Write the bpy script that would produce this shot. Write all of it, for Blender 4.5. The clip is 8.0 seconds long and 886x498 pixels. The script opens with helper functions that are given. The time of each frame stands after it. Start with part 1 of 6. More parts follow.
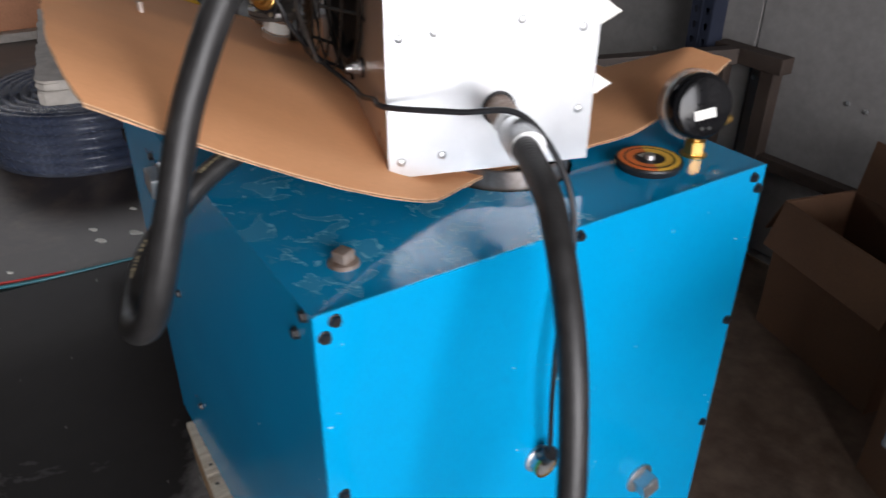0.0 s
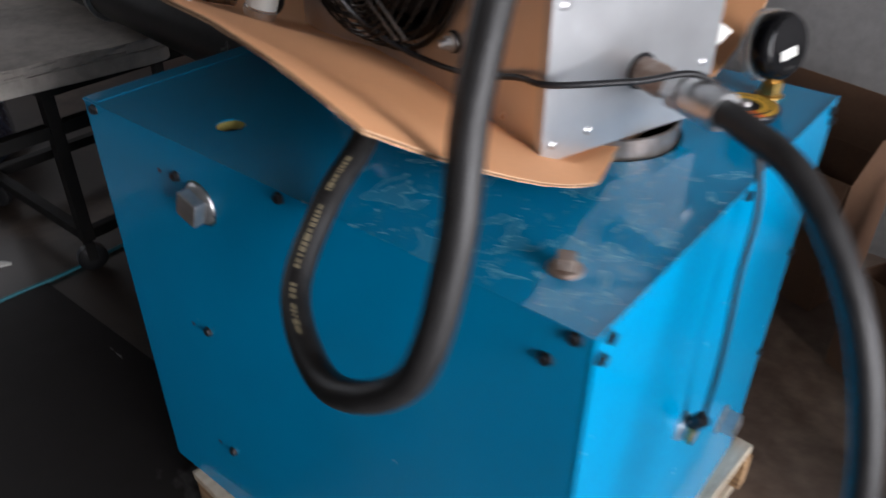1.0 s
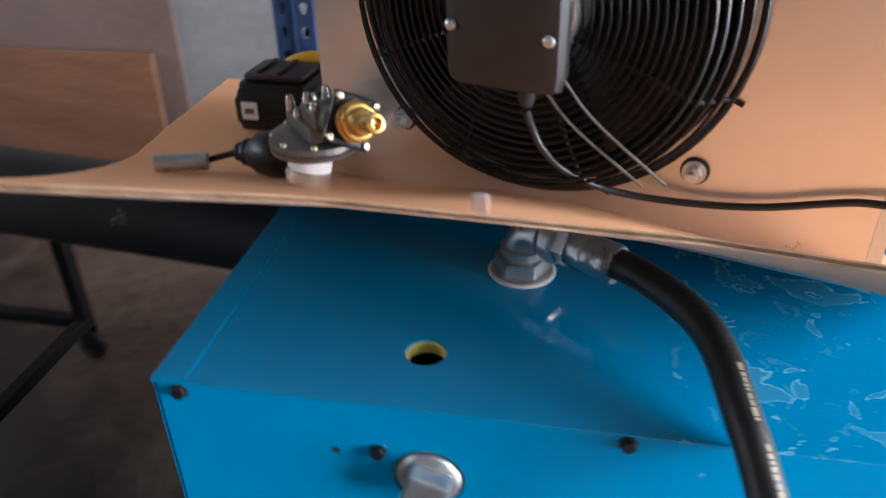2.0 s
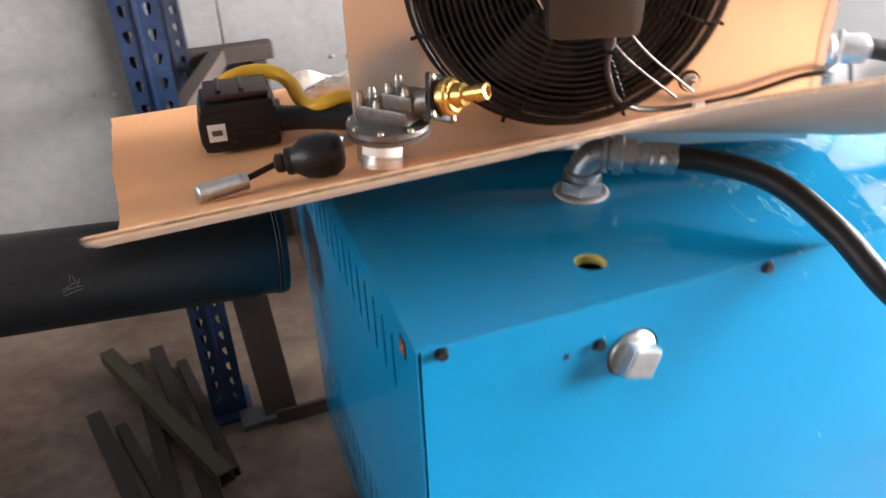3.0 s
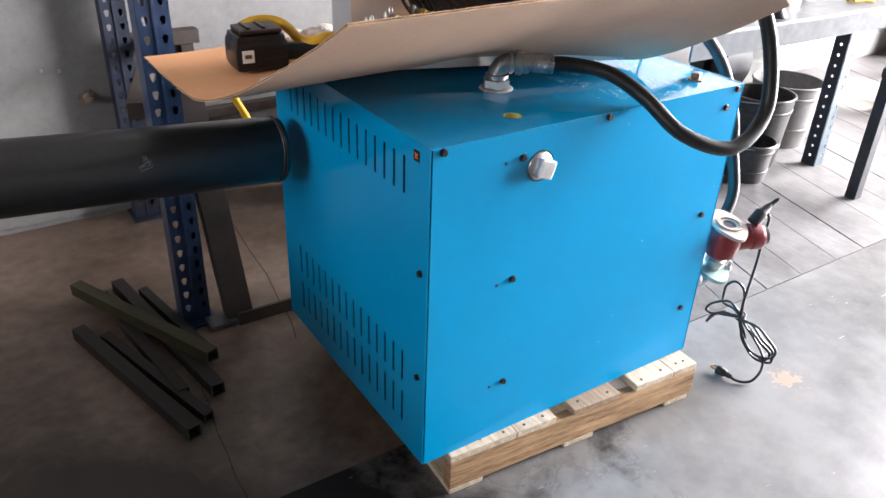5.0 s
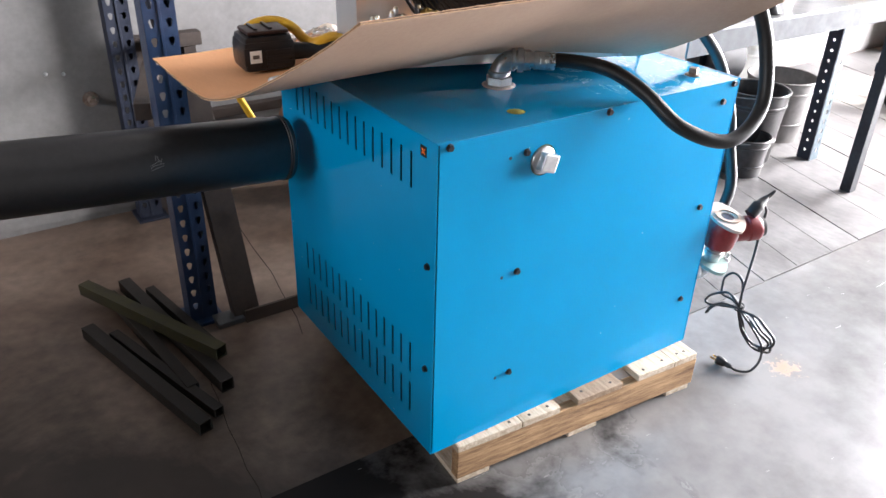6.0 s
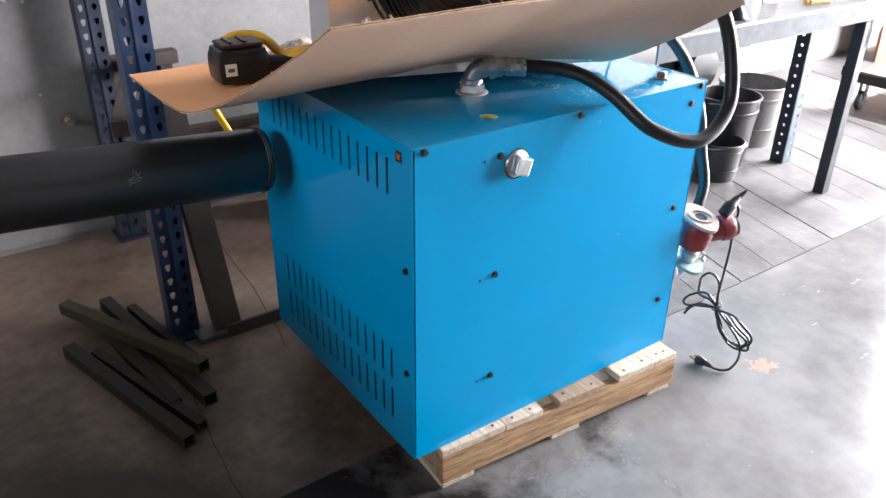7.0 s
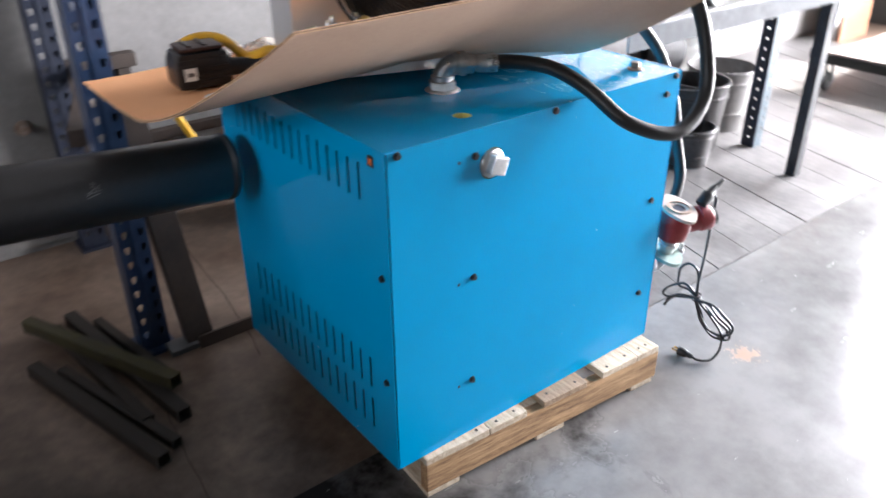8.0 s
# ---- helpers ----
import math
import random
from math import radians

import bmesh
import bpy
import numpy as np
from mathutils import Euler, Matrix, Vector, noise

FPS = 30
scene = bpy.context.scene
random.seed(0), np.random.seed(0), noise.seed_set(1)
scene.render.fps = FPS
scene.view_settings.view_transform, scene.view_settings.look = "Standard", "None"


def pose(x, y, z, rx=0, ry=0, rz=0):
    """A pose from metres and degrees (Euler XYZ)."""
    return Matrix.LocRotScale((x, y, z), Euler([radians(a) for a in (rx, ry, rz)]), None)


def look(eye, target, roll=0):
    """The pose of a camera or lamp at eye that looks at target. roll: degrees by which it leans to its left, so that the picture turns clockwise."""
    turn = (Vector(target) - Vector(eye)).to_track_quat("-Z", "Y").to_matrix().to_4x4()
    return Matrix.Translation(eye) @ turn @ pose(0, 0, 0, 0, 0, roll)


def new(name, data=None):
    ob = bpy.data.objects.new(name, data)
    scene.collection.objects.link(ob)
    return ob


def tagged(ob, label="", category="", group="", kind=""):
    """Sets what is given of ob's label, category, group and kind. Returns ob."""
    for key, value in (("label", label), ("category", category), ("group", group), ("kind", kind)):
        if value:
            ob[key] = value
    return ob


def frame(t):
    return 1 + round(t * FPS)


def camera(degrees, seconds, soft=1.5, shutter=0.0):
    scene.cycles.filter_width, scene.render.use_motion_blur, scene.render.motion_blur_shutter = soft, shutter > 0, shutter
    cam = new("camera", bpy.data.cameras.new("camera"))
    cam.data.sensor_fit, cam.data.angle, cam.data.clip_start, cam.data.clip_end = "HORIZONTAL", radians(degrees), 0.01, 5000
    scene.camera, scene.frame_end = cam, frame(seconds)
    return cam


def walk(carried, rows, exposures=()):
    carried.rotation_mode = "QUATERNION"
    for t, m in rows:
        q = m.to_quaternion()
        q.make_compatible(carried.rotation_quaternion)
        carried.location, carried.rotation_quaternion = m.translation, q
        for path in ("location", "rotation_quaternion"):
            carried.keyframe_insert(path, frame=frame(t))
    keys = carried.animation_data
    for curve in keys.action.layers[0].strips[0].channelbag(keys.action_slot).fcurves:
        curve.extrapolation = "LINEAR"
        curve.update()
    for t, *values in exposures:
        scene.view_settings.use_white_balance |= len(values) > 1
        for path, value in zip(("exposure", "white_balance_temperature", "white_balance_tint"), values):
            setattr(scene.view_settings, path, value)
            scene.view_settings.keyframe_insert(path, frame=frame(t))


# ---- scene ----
cam = camera(60.0, 8.0, shutter=0.5)
PATH = [
    (0, (1.554, -0.253, 1.415), (0.107, 0.691, 0.407), 0.4),
    (0.2, (1.52, -0.303, 1.427), (0.059, 0.618, 0.418), -1.3),
    (0.3, (1.498, -0.335, 1.448), (0.045, 0.579, 0.421), -3.9),
    (0.5, (1.415, -0.411, 1.443), (0.044, 0.595, 0.39), -5.0),
    (0.8, (1.277, -0.507, 1.440), (0.143, 0.700, 0.319), -0.4),
    (1, (1.141, -0.522, 1.401), (0.098, 0.775, 0.292), 0.4),
    (1.2, (0.985, -0.516, 1.390), (-0.039, 0.790, 0.275), -1.2),
    (1.5, (0.764, -0.474, 1.404), (-0.126, 0.927, 0.288), -1.5),
    (1.7, (0.624, -0.467, 1.398), (-0.085, 1.061, 0.32), -1.2),
    (2, (0.393, -0.512, 1.423), (0.065, 1.166, 0.386), -1.2),
    (2.2, (0.288, -0.514, 1.433), (0.144, 1.196, 0.406), -0.6),
    (3.3, (-0.318, -0.702, 1.46), (0.436, 0.826, 0.412), -2.0),
    (3.5, (-0.37, -0.776, 1.471), (0.478, 0.703, 0.426), -0.9),
    (3.7, (-0.391, -0.836, 1.478), (0.564, 0.566, 0.419), 1.2),
    (4, (-0.478, -0.983, 1.442), (0.565, 0.42, 0.47), 3.5),
    (4.2, (-0.535, -1.032, 1.453), (0.477, 0.382, 0.464), 2.7),
    (4.5, (-0.632, -1.081, 1.463), (0.352, 0.361, 0.487), 2.4),
    (6, (-0.772, -1.149, 1.475), (0.218, 0.29, 0.501), 1.7),
    (6.5, (-0.771, -1.169, 1.474), (0.236, 0.278, 0.529), 1.0),
    (7, (-0.778, -1.184, 1.461), (0.257, 0.25, 0.527), 0.7),
    (7.5, (-0.786, -1.177, 1.467), (0.283, 0.228, 0.528), 1.1),
    (7.9, (-0.77, -1.16, 1.466), (0.296, 0.24, 0.521), 0.8),
    (8, (-0.748, -1.129, 1.463), (0.336, 0.252, 0.507), -0.4),
]
EXPOSURE = [(0.0, 0.52, 6500, 10), (0.5, 0.45, 6500, 10), (1.0, 0.70, 6350, 10), (1.5, 1.58, 5600, 10), (1.8, 2.02, 5700, 10), (2.2, 2.32, 6150, 10),
            (3.5, 3.35, 6750, 10), (4.5, 2.82, 6550, 10), (6.0, 2.92, 6450, 10), (7.0, 2.80, 6350, 10), (8.0, 2.75, 6300, 10)]
walk(cam, [(t, look(eye, target, roll)) for t, eye, target, roll in PATH], EXPOSURE)

# ---- world and light ----
world = bpy.data.worlds.new("sky")
scene.world = world
world.use_nodes = True
wn = world.node_tree
sky = wn.nodes.new("ShaderNodeTexSky")
sky.sky_type, sky.sun_disc = "NISHITA", False
sky.sun_elevation, sky.sun_rotation = radians(48), radians(110)
wn.nodes["Background"].inputs["Strength"].default_value = 0.12
wn.links.new(sky.outputs[0], wn.nodes["Background"].inputs["Color"])

sun = new("sun", bpy.data.lights.new("sun", "SUN"))
sun.data.energy, sun.data.angle, sun.data.color = 3.0, radians(0.6), (1.0, 0.95, 0.88)
sun.matrix_world = look((12, -3.0, 12), (3, 0, 0))

# daylight in the wide door opening
door_light = new("door_daylight", bpy.data.lights.new("door_daylight", "AREA"))
door_light.data.shape, door_light.data.size, door_light.data.size_y = "RECTANGLE", 3.6, 3.3
door_light.data.energy, door_light.data.color = 398.0, (1.0, 0.97, 1.0)
door_light.matrix_world = look((6.25, -0.8, 1.75), (0, -0.8, 1.4))

# daylight in the window band of the west wall
west_light = new("window_daylight", bpy.data.lights.new("window_daylight", "AREA"))
west_light.data.shape, west_light.data.size, west_light.data.size_y = "RECTANGLE", 4.3, 1.3
west_light.data.energy, west_light.data.color = 27.0, (1.0, 0.94, 0.90)
west_light.matrix_world = look((-5.95, -0.6, 2.75), (0, -0.6, 1.2))


# ---- materials ----
def node(tree, kind, **values):
    n = tree.nodes.new("ShaderNode" + kind)
    for key, value in values.items():
        n.inputs[key].default_value = value
    return n


def surface(name, low, high, rough=0.5, metal=0.0, grain=60.0, blotch=4.0, bump=0.15, coat=0.0, spread=0.15, stretch=(1, 1, 1), relief=0.004):
    """Two colours mixed by a coarse and a fine noise, with roughness and relief that follow the fine one."""
    m = bpy.data.materials.new(name)
    m.use_nodes = True
    t = m.node_tree
    b = t.nodes["Principled BSDF"]
    where = t.nodes.new("ShaderNodeTexCoord")
    scale = t.nodes.new("ShaderNodeMapping")
    scale.inputs["Scale"].default_value = stretch
    t.links.new(where.outputs["Object"], scale.inputs["Vector"])
    coarse = node(t, "TexNoise", Scale=blotch, Detail=4.0, Roughness=0.6)
    fine = node(t, "TexNoise", Scale=grain, Detail=5.0, Roughness=0.65)
    for n in (coarse, fine):
        t.links.new(scale.outputs[0], n.inputs["Vector"])
    both = t.nodes.new("ShaderNodeMath")
    both.operation = "MULTIPLY_ADD"
    both.inputs[1].default_value = 0.4
    t.links.new(fine.outputs[0], both.inputs[0])
    half = t.nodes.new("ShaderNodeMath")
    half.operation = "MULTIPLY"
    half.inputs[1].default_value = 0.6
    t.links.new(coarse.outputs[0], half.inputs[0])
    t.links.new(half.outputs[0], both.inputs[2])
    ramp = t.nodes.new("ShaderNodeValToRGB")
    ramp.color_ramp.elements[0].position, ramp.color_ramp.elements[1].position = 0.36, 0.64
    ramp.color_ramp.elements[0].color, ramp.color_ramp.elements[1].color = (*low, 1), (*high, 1)
    t.links.new(both.outputs[0], ramp.inputs[0])
    t.links.new(ramp.outputs[0], b.inputs["Base Color"])
    rr = t.nodes.new("ShaderNodeMapRange")
    rr.inputs["From Min"].default_value, rr.inputs["From Max"].default_value = 0.3, 0.7
    rr.inputs["To Min"].default_value, rr.inputs["To Max"].default_value = max(0.03, rough - spread), min(1.0, rough + spread)
    t.links.new(both.outputs[0], rr.inputs["Value"])
    t.links.new(rr.outputs[0], b.inputs["Roughness"])
    b.inputs["Metallic"].default_value = metal
    b.inputs["Coat Weight"].default_value = coat
    b.inputs["Coat Roughness"].default_value = 0.12
    if bump:
        bp = node(t, "Bump", Strength=bump, Distance=relief)
        t.links.new(fine.outputs[0], bp.inputs["Height"])
        t.links.new(bp.outputs[0], b.inputs["Normal"])
    return m


def math_node(t, op, a, b):
    n = t.nodes.new("ShaderNodeMath")
    n.operation = op
    for i, v in enumerate((a, b)):
        if isinstance(v, (int, float)):
            n.inputs[i].default_value = v
        else:
            t.links.new(v, n.inputs[i])
    return n.outputs[0]


def over(m, factor, colour, rough=None, gloss=None):
    """Lays a colour over a surface where factor(tree, position) is 1."""
    t = m.node_tree
    b = t.nodes["Principled BSDF"]
    where = t.nodes.new("ShaderNodeTexCoord").outputs["Object"]
    f = factor(t, where)
    for key, value in (("Base Color", (*colour, 1)), ("Roughness", rough), ("Specular IOR Level", gloss), ("Coat Weight", gloss)):
        if value is None:
            continue
        if not b.inputs[key].is_linked:
            plain = t.nodes.new("ShaderNodeValue")
            plain.outputs[0].default_value = b.inputs[key].default_value
            t.links.new(plain.outputs[0], b.inputs[key])
        old = b.inputs[key].links[0].from_socket
        mix = t.nodes.new("ShaderNodeMix")
        mix.data_type = "RGBA" if key == "Base Color" else "FLOAT"
        ins = [s for s in mix.inputs if s.enabled]
        outs = [s for s in mix.outputs if s.enabled]
        t.links.new(f, ins[0])
        t.links.new(old, ins[1])
        ins[2].default_value = value
        t.links.new(outs[0], b.inputs[key])
    return m


BLUE_LOW, BLUE_HIGH = (0.0003, 0.243, 0.487), (0.0003, 0.267, 0.530)
blue_paint = surface("blue_enamel", BLUE_LOW, BLUE_HIGH, 0.16, grain=240, blotch=3, bump=0.015, coat=0.0, spread=0.04, relief=0.001)
blue_top = surface("blue_enamel_top", BLUE_LOW, BLUE_HIGH, 0.085, grain=240, blotch=5, bump=0.012, coat=0.0, spread=0.03, relief=0.001)


def shine(m, level):
    m.node_tree.nodes["Principled BSDF"].inputs["Specular IOR Level"].default_value = level
    return m


shine(blue_paint, 0.25)
shine(blue_top, 1.0)


def dented(m, scale, strength, distance):
    """Broad, shallow waves of thin sheet metal under the fine relief."""
    t = m.node_tree
    fine = [n for n in t.nodes if n.type == "BUMP"][0]
    wave = node(t, "TexNoise", Scale=scale, Detail=1.0, Roughness=0.4)
    t.links.new(t.nodes.new("ShaderNodeTexCoord").outputs["Object"], wave.inputs["Vector"])
    bump = node(t, "Bump", Strength=strength, Distance=distance)
    t.links.new(wave.outputs[0], bump.inputs["Height"])
    t.links.new(bump.outputs[0], fine.inputs["Normal"])
    return m


def paint_chips(t, where):
    """Sparse pale flecks and rubbed spots, more of them towards the edges that get knocked."""
    n = node(t, "TexNoise", Scale=70.0, Detail=2.0, Roughness=0.5)
    t.links.new(where, n.inputs["Vector"])
    big = node(t, "TexNoise", Scale=6.0, Detail=2.0, Roughness=0.5)
    t.links.new(where, big.inputs["Vector"])
    fleck = math_node(t, "GREATER_THAN", n.outputs[0], 0.745)
    return math_node(t, "MULTIPLY", math_node(t, "MULTIPLY", fleck, math_node(t, "GREATER_THAN", big.outputs[0], 0.54)), 0.7)


dented(blue_paint, 3.2, 0.10, 0.03)
dented(blue_top, 4.0, 0.05, 0.03)
over(blue_paint, paint_chips, (0.30, 0.46, 0.52), 0.6)


def dried_marks(t, where):
    """Rings of dried water on the part of the lid next to the plug."""
    n = node(t, "TexNoise", Scale=17.0, Detail=3.5, Roughness=0.6, Distortion=0.7)
    t.links.new(where, n.inputs["Vector"])
    ring = math_node(t, "LESS_THAN", math_node(t, "ABSOLUTE", math_node(t, "SUBTRACT", n.outputs[0], 0.585), 0), 0.007)
    blob = math_node(t, "MULTIPLY", math_node(t, "GREATER_THAN", n.outputs[0], 0.585), 0.17)
    s = t.nodes.new("ShaderNodeSeparateXYZ")
    t.links.new(where, s.inputs[0])
    zone = math_node(t, "MULTIPLY", math_node(t, "GREATER_THAN", s.outputs[0], 0.50), math_node(t, "LESS_THAN", s.outputs[1], 0.42))
    fine = node(t, "TexNoise", Scale=38.0, Detail=5.0, Roughness=0.7, Distortion=0.8)
    t.links.new(where, fine.inputs["Vector"])
    specks = math_node(t, "MULTIPLY", math_node(t, "GREATER_THAN", fine.outputs[0], 0.60), 0.20)
    return math_node(t, "MULTIPLY", math_node(t, "MAXIMUM", math_node(t, "MAXIMUM", math_node(t, "MULTIPLY", ring, 0.6), blob), specks), zone)


over(blue_top, dried_marks, (0.22, 0.55, 0.66), 0.45)
# near-black that puts the shade inside holes and casings into the colour
hollow_shade = surface("hollow_shade", (0.004, 0.012, 0.03), (0.008, 0.02, 0.05), 0.7)
galvanised = surface("galvanised_sheet", (0.51, 0.525, 0.54), (0.58, 0.595, 0.61), 0.36, metal=0.85, grain=30, blotch=5, bump=0.02, spread=0.06)
tan_sheet = surface("warm_galvanised_sheet", (0.68, 0.63, 0.58), (0.76, 0.71, 0.66), 0.30, metal=0.75, grain=14, blotch=2, bump=0.004, spread=0.05)
zinc = surface("zinc_fitting", (0.42, 0.43, 0.44), (0.62, 0.63, 0.63), 0.36, metal=0.9, grain=120, blotch=20, bump=0.15)
rusty_zinc = surface("rusted_nipple", (0.20, 0.12, 0.08), (0.42, 0.36, 0.32), 0.5, metal=0.6, grain=90, blotch=30, bump=0.25)
brass = surface("brass", (0.50, 0.30, 0.08), (0.68, 0.44, 0.14), 0.28, metal=0.95, grain=90, bump=0.05)
black_plastic = surface("black_plastic", (0.008, 0.008, 0.009), (0.018, 0.018, 0.02), 0.38, grain=200, bump=0.1)
shine(black_plastic, 0.35)
black_metal = surface("black_wire", (0.007, 0.007, 0.007), (0.016, 0.015, 0.014), 0.35, metal=0.0, grain=150, bump=0.05)
shine(black_metal, 0.18)
gloss_black = surface("gloss_black_case", (0.004, 0.004, 0.0045), (0.008, 0.008, 0.009), 0.14, grain=120, bump=0.02, spread=0.04)
shine(gloss_black, 0.22)
dull_steel = surface("dull_steel_rod", (0.16, 0.155, 0.15), (0.26, 0.25, 0.24), 0.45, metal=0.8, grain=150)
motor_grey = surface("motor_cover", (0.012, 0.011, 0.010), (0.022, 0.0205, 0.0185), 0.45, grain=200, bump=0.08)
fan_dark = surface("fan_blade", (0.006, 0.006, 0.006), (0.012, 0.012, 0.012), 0.5)
flue_black = surface("flue_enamel", (0.026, 0.0245, 0.0245), (0.046, 0.044, 0.044), 0.38, grain=60, blotch=4, bump=0.05, spread=0.08)
shine(flue_black, 0.55)
# the faces differ in tone; the top's lit orange is also in its colour
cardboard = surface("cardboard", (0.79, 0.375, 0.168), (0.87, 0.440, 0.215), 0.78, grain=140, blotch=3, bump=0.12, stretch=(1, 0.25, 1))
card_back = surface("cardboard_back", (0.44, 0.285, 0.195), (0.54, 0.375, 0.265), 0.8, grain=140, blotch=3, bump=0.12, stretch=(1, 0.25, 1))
card_flute = surface("cardboard_flutes", (0.07, 0.035, 0.018), (0.30, 0.17, 0.09), 0.9, grain=260, blotch=120, bump=0.5)
card_edge = surface("cardboard_cut_edge", (0.42, 0.24, 0.13), (0.70, 0.46, 0.28), 0.9, grain=400, blotch=90, bump=0.4)
box_card = surface("box_cardboard", (0.13, 0.064, 0.035), (0.19, 0.10, 0.055), 0.8, grain=120, blotch=3, bump=0.1)
concrete = surface("polished_concrete", (0.118, 0.115, 0.113), (0.215, 0.210, 0.206), 0.20, grain=9, blotch=1.3, bump=0.008, coat=0.0, spread=0.05)
concrete.node_tree.nodes["Principled BSDF"].inputs["Specular IOR Level"].default_value = 0.58
rough_floor = surface("worn_concrete", (0.074, 0.049, 0.035), (0.240, 0.180, 0.137), 0.42, grain=18, blotch=1.3, bump=0.12, spread=0.16)

def oil_and_shadow(t, where):
    """Black oil in the slab where the machine was worked on, plus painted shadow."""
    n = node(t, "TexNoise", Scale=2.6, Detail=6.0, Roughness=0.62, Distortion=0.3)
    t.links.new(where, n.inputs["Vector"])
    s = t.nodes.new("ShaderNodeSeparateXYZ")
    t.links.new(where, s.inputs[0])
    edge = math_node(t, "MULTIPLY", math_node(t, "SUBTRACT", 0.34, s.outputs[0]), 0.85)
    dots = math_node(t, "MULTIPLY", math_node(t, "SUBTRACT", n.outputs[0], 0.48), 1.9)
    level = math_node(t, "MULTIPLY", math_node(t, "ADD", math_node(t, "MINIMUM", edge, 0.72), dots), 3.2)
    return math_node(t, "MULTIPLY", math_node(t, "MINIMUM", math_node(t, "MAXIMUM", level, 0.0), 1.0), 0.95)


# the dark colour carries the machine's shadow on the slab besides the oil
over(concrete, oil_and_shadow, (0.009, 0.0075, 0.007), 0.5, 0.05)


def rust_spot(t, where):
    """A faint scatter of orange rust soaked into the slab near the cord."""
    n = node(t, "TexNoise", Scale=42.0, Detail=4.0, Roughness=0.7)
    t.links.new(where, n.inputs["Vector"])
    gap = t.nodes.new("ShaderNodeVectorMath")
    gap.operation = "DISTANCE"
    t.links.new(where, gap.inputs[0])
    gap.inputs[1].default_value = RUST_AT
    near = math_node(t, "MAXIMUM", math_node(t, "SUBTRACT", 1.0, math_node(t, "DIVIDE", gap.outputs["Value"], 0.085)), 0.0)
    level = math_node(t, "MULTIPLY", math_node(t, "SUBTRACT", math_node(t, "ADD", n.outputs[0], math_node(t, "MULTIPLY", near, 0.30)), 0.64), 9.0)
    return math_node(t, "MULTIPLY", math_node(t, "MULTIPLY", math_node(t, "MINIMUM", math_node(t, "MAXIMUM", level, 0.0), 1.0), math_node(t, "GREATER_THAN", near, 0.0)), 0.55)


def scuffs(t, where):
    """Short pale scrapes on the slab."""
    turn = t.nodes.new("ShaderNodeMapping")
    turn.inputs["Rotation"].default_value = (0, 0, 0.7)
    turn.inputs["Scale"].default_value = (3.0, 26.0, 1.0)
    t.links.new(where, turn.inputs["Vector"])
    n = node(t, "TexNoise", Scale=2.2, Detail=3.0, Roughness=0.6)
    t.links.new(turn.outputs[0], n.inputs["Vector"])
    return math_node(t, "MULTIPLY", math_node(t, "GREATER_THAN", n.outputs[0], 0.715), 0.55)


RUST_AT = (1.222, -0.165, 0.0)
over(concrete, rust_spot, (0.34, 0.17, 0.07), 0.5)
over(concrete, scuffs, (0.36, 0.35, 0.34), 0.5)


def rust_wash(t, where):
    """Reddish-brown rust and dirt washed over the worn floor in broad patches."""
    n = node(t, "TexNoise", Scale=1.9, Detail=5.0, Roughness=0.6, Distortion=0.4)
    t.links.new(where, n.inputs["Vector"])
    level = math_node(t, "MULTIPLY", math_node(t, "SUBTRACT", n.outputs[0], 0.46), 5.0)
    return math_node(t, "MULTIPLY", math_node(t, "MINIMUM", math_node(t, "MAXIMUM", level, 0.0), 1.0), 0.6)


over(rough_floor, rust_wash, (0.080, 0.045, 0.030), 0.46)


def old_oil(t, where):
    """Old oil trodden from the slab out over the worn floor, in broken patches."""
    n = node(t, "TexNoise", Scale=2.1, Detail=6.0, Roughness=0.66, Distortion=0.5)
    t.links.new(where, n.inputs["Vector"])
    s = t.nodes.new("ShaderNodeSeparateXYZ")
    t.links.new(where, s.inputs[0])
    edge = math_node(t, "MINIMUM", math_node(t, "MULTIPLY", math_node(t, "SUBTRACT", 0.40, math_node(t, "ADD", s.outputs[0], s.outputs[1])), 0.9), 0.55)
    dots = math_node(t, "MULTIPLY", math_node(t, "SUBTRACT", n.outputs[0], 0.50), 2.2)
    level = math_node(t, "MULTIPLY", math_node(t, "MULTIPLY", math_node(t, "ADD", edge, dots), 1.8), math_node(t, "LESS_THAN", s.outputs[0], 0.6))
    return math_node(t, "MULTIPLY", math_node(t, "MINIMUM", math_node(t, "MAXIMUM", level, 0.0), 1.0), 0.86)


over(rough_floor, old_oil, (0.020, 0.015, 0.012), 0.4)
wall_paint = surface("grey_white_panel", (0.175, 0.168, 0.164), (0.25, 0.242, 0.236), 0.5, grain=30, blotch=1.2, bump=0.04)
shine(wall_paint, 0.2)
dark_wall = surface("shed_wall", (0.05, 0.048, 0.045), (0.085, 0.08, 0.075), 0.7, grain=20, blotch=1.0)
roof_sheet = surface("roof_sheet", (0.06, 0.06, 0.06), (0.10, 0.10, 0.10), 0.6, grain=20, blotch=1.0)
pallet_wood = surface("pallet_pine", (0.125, 0.058, 0.024), (0.55, 0.35, 0.185), 0.75, grain=26, blotch=5, bump=0.3, stretch=(0.6, 9, 9))
pallet_top = surface("pallet_board", (0.36, 0.275, 0.185), (0.70, 0.61, 0.48), 0.8, grain=30, blotch=5, bump=0.3, stretch=(12, 1.2, 12))
pallet_grey = surface("weathered_board", (0.20, 0.135, 0.085), (0.40, 0.29, 0.20), 0.8, grain=30, blotch=6, bump=0.3, stretch=(12, 1.2, 12))
nail_steel = surface("nail_head", (0.05, 0.045, 0.04), (0.12, 0.11, 0.10), 0.5, metal=0.8)
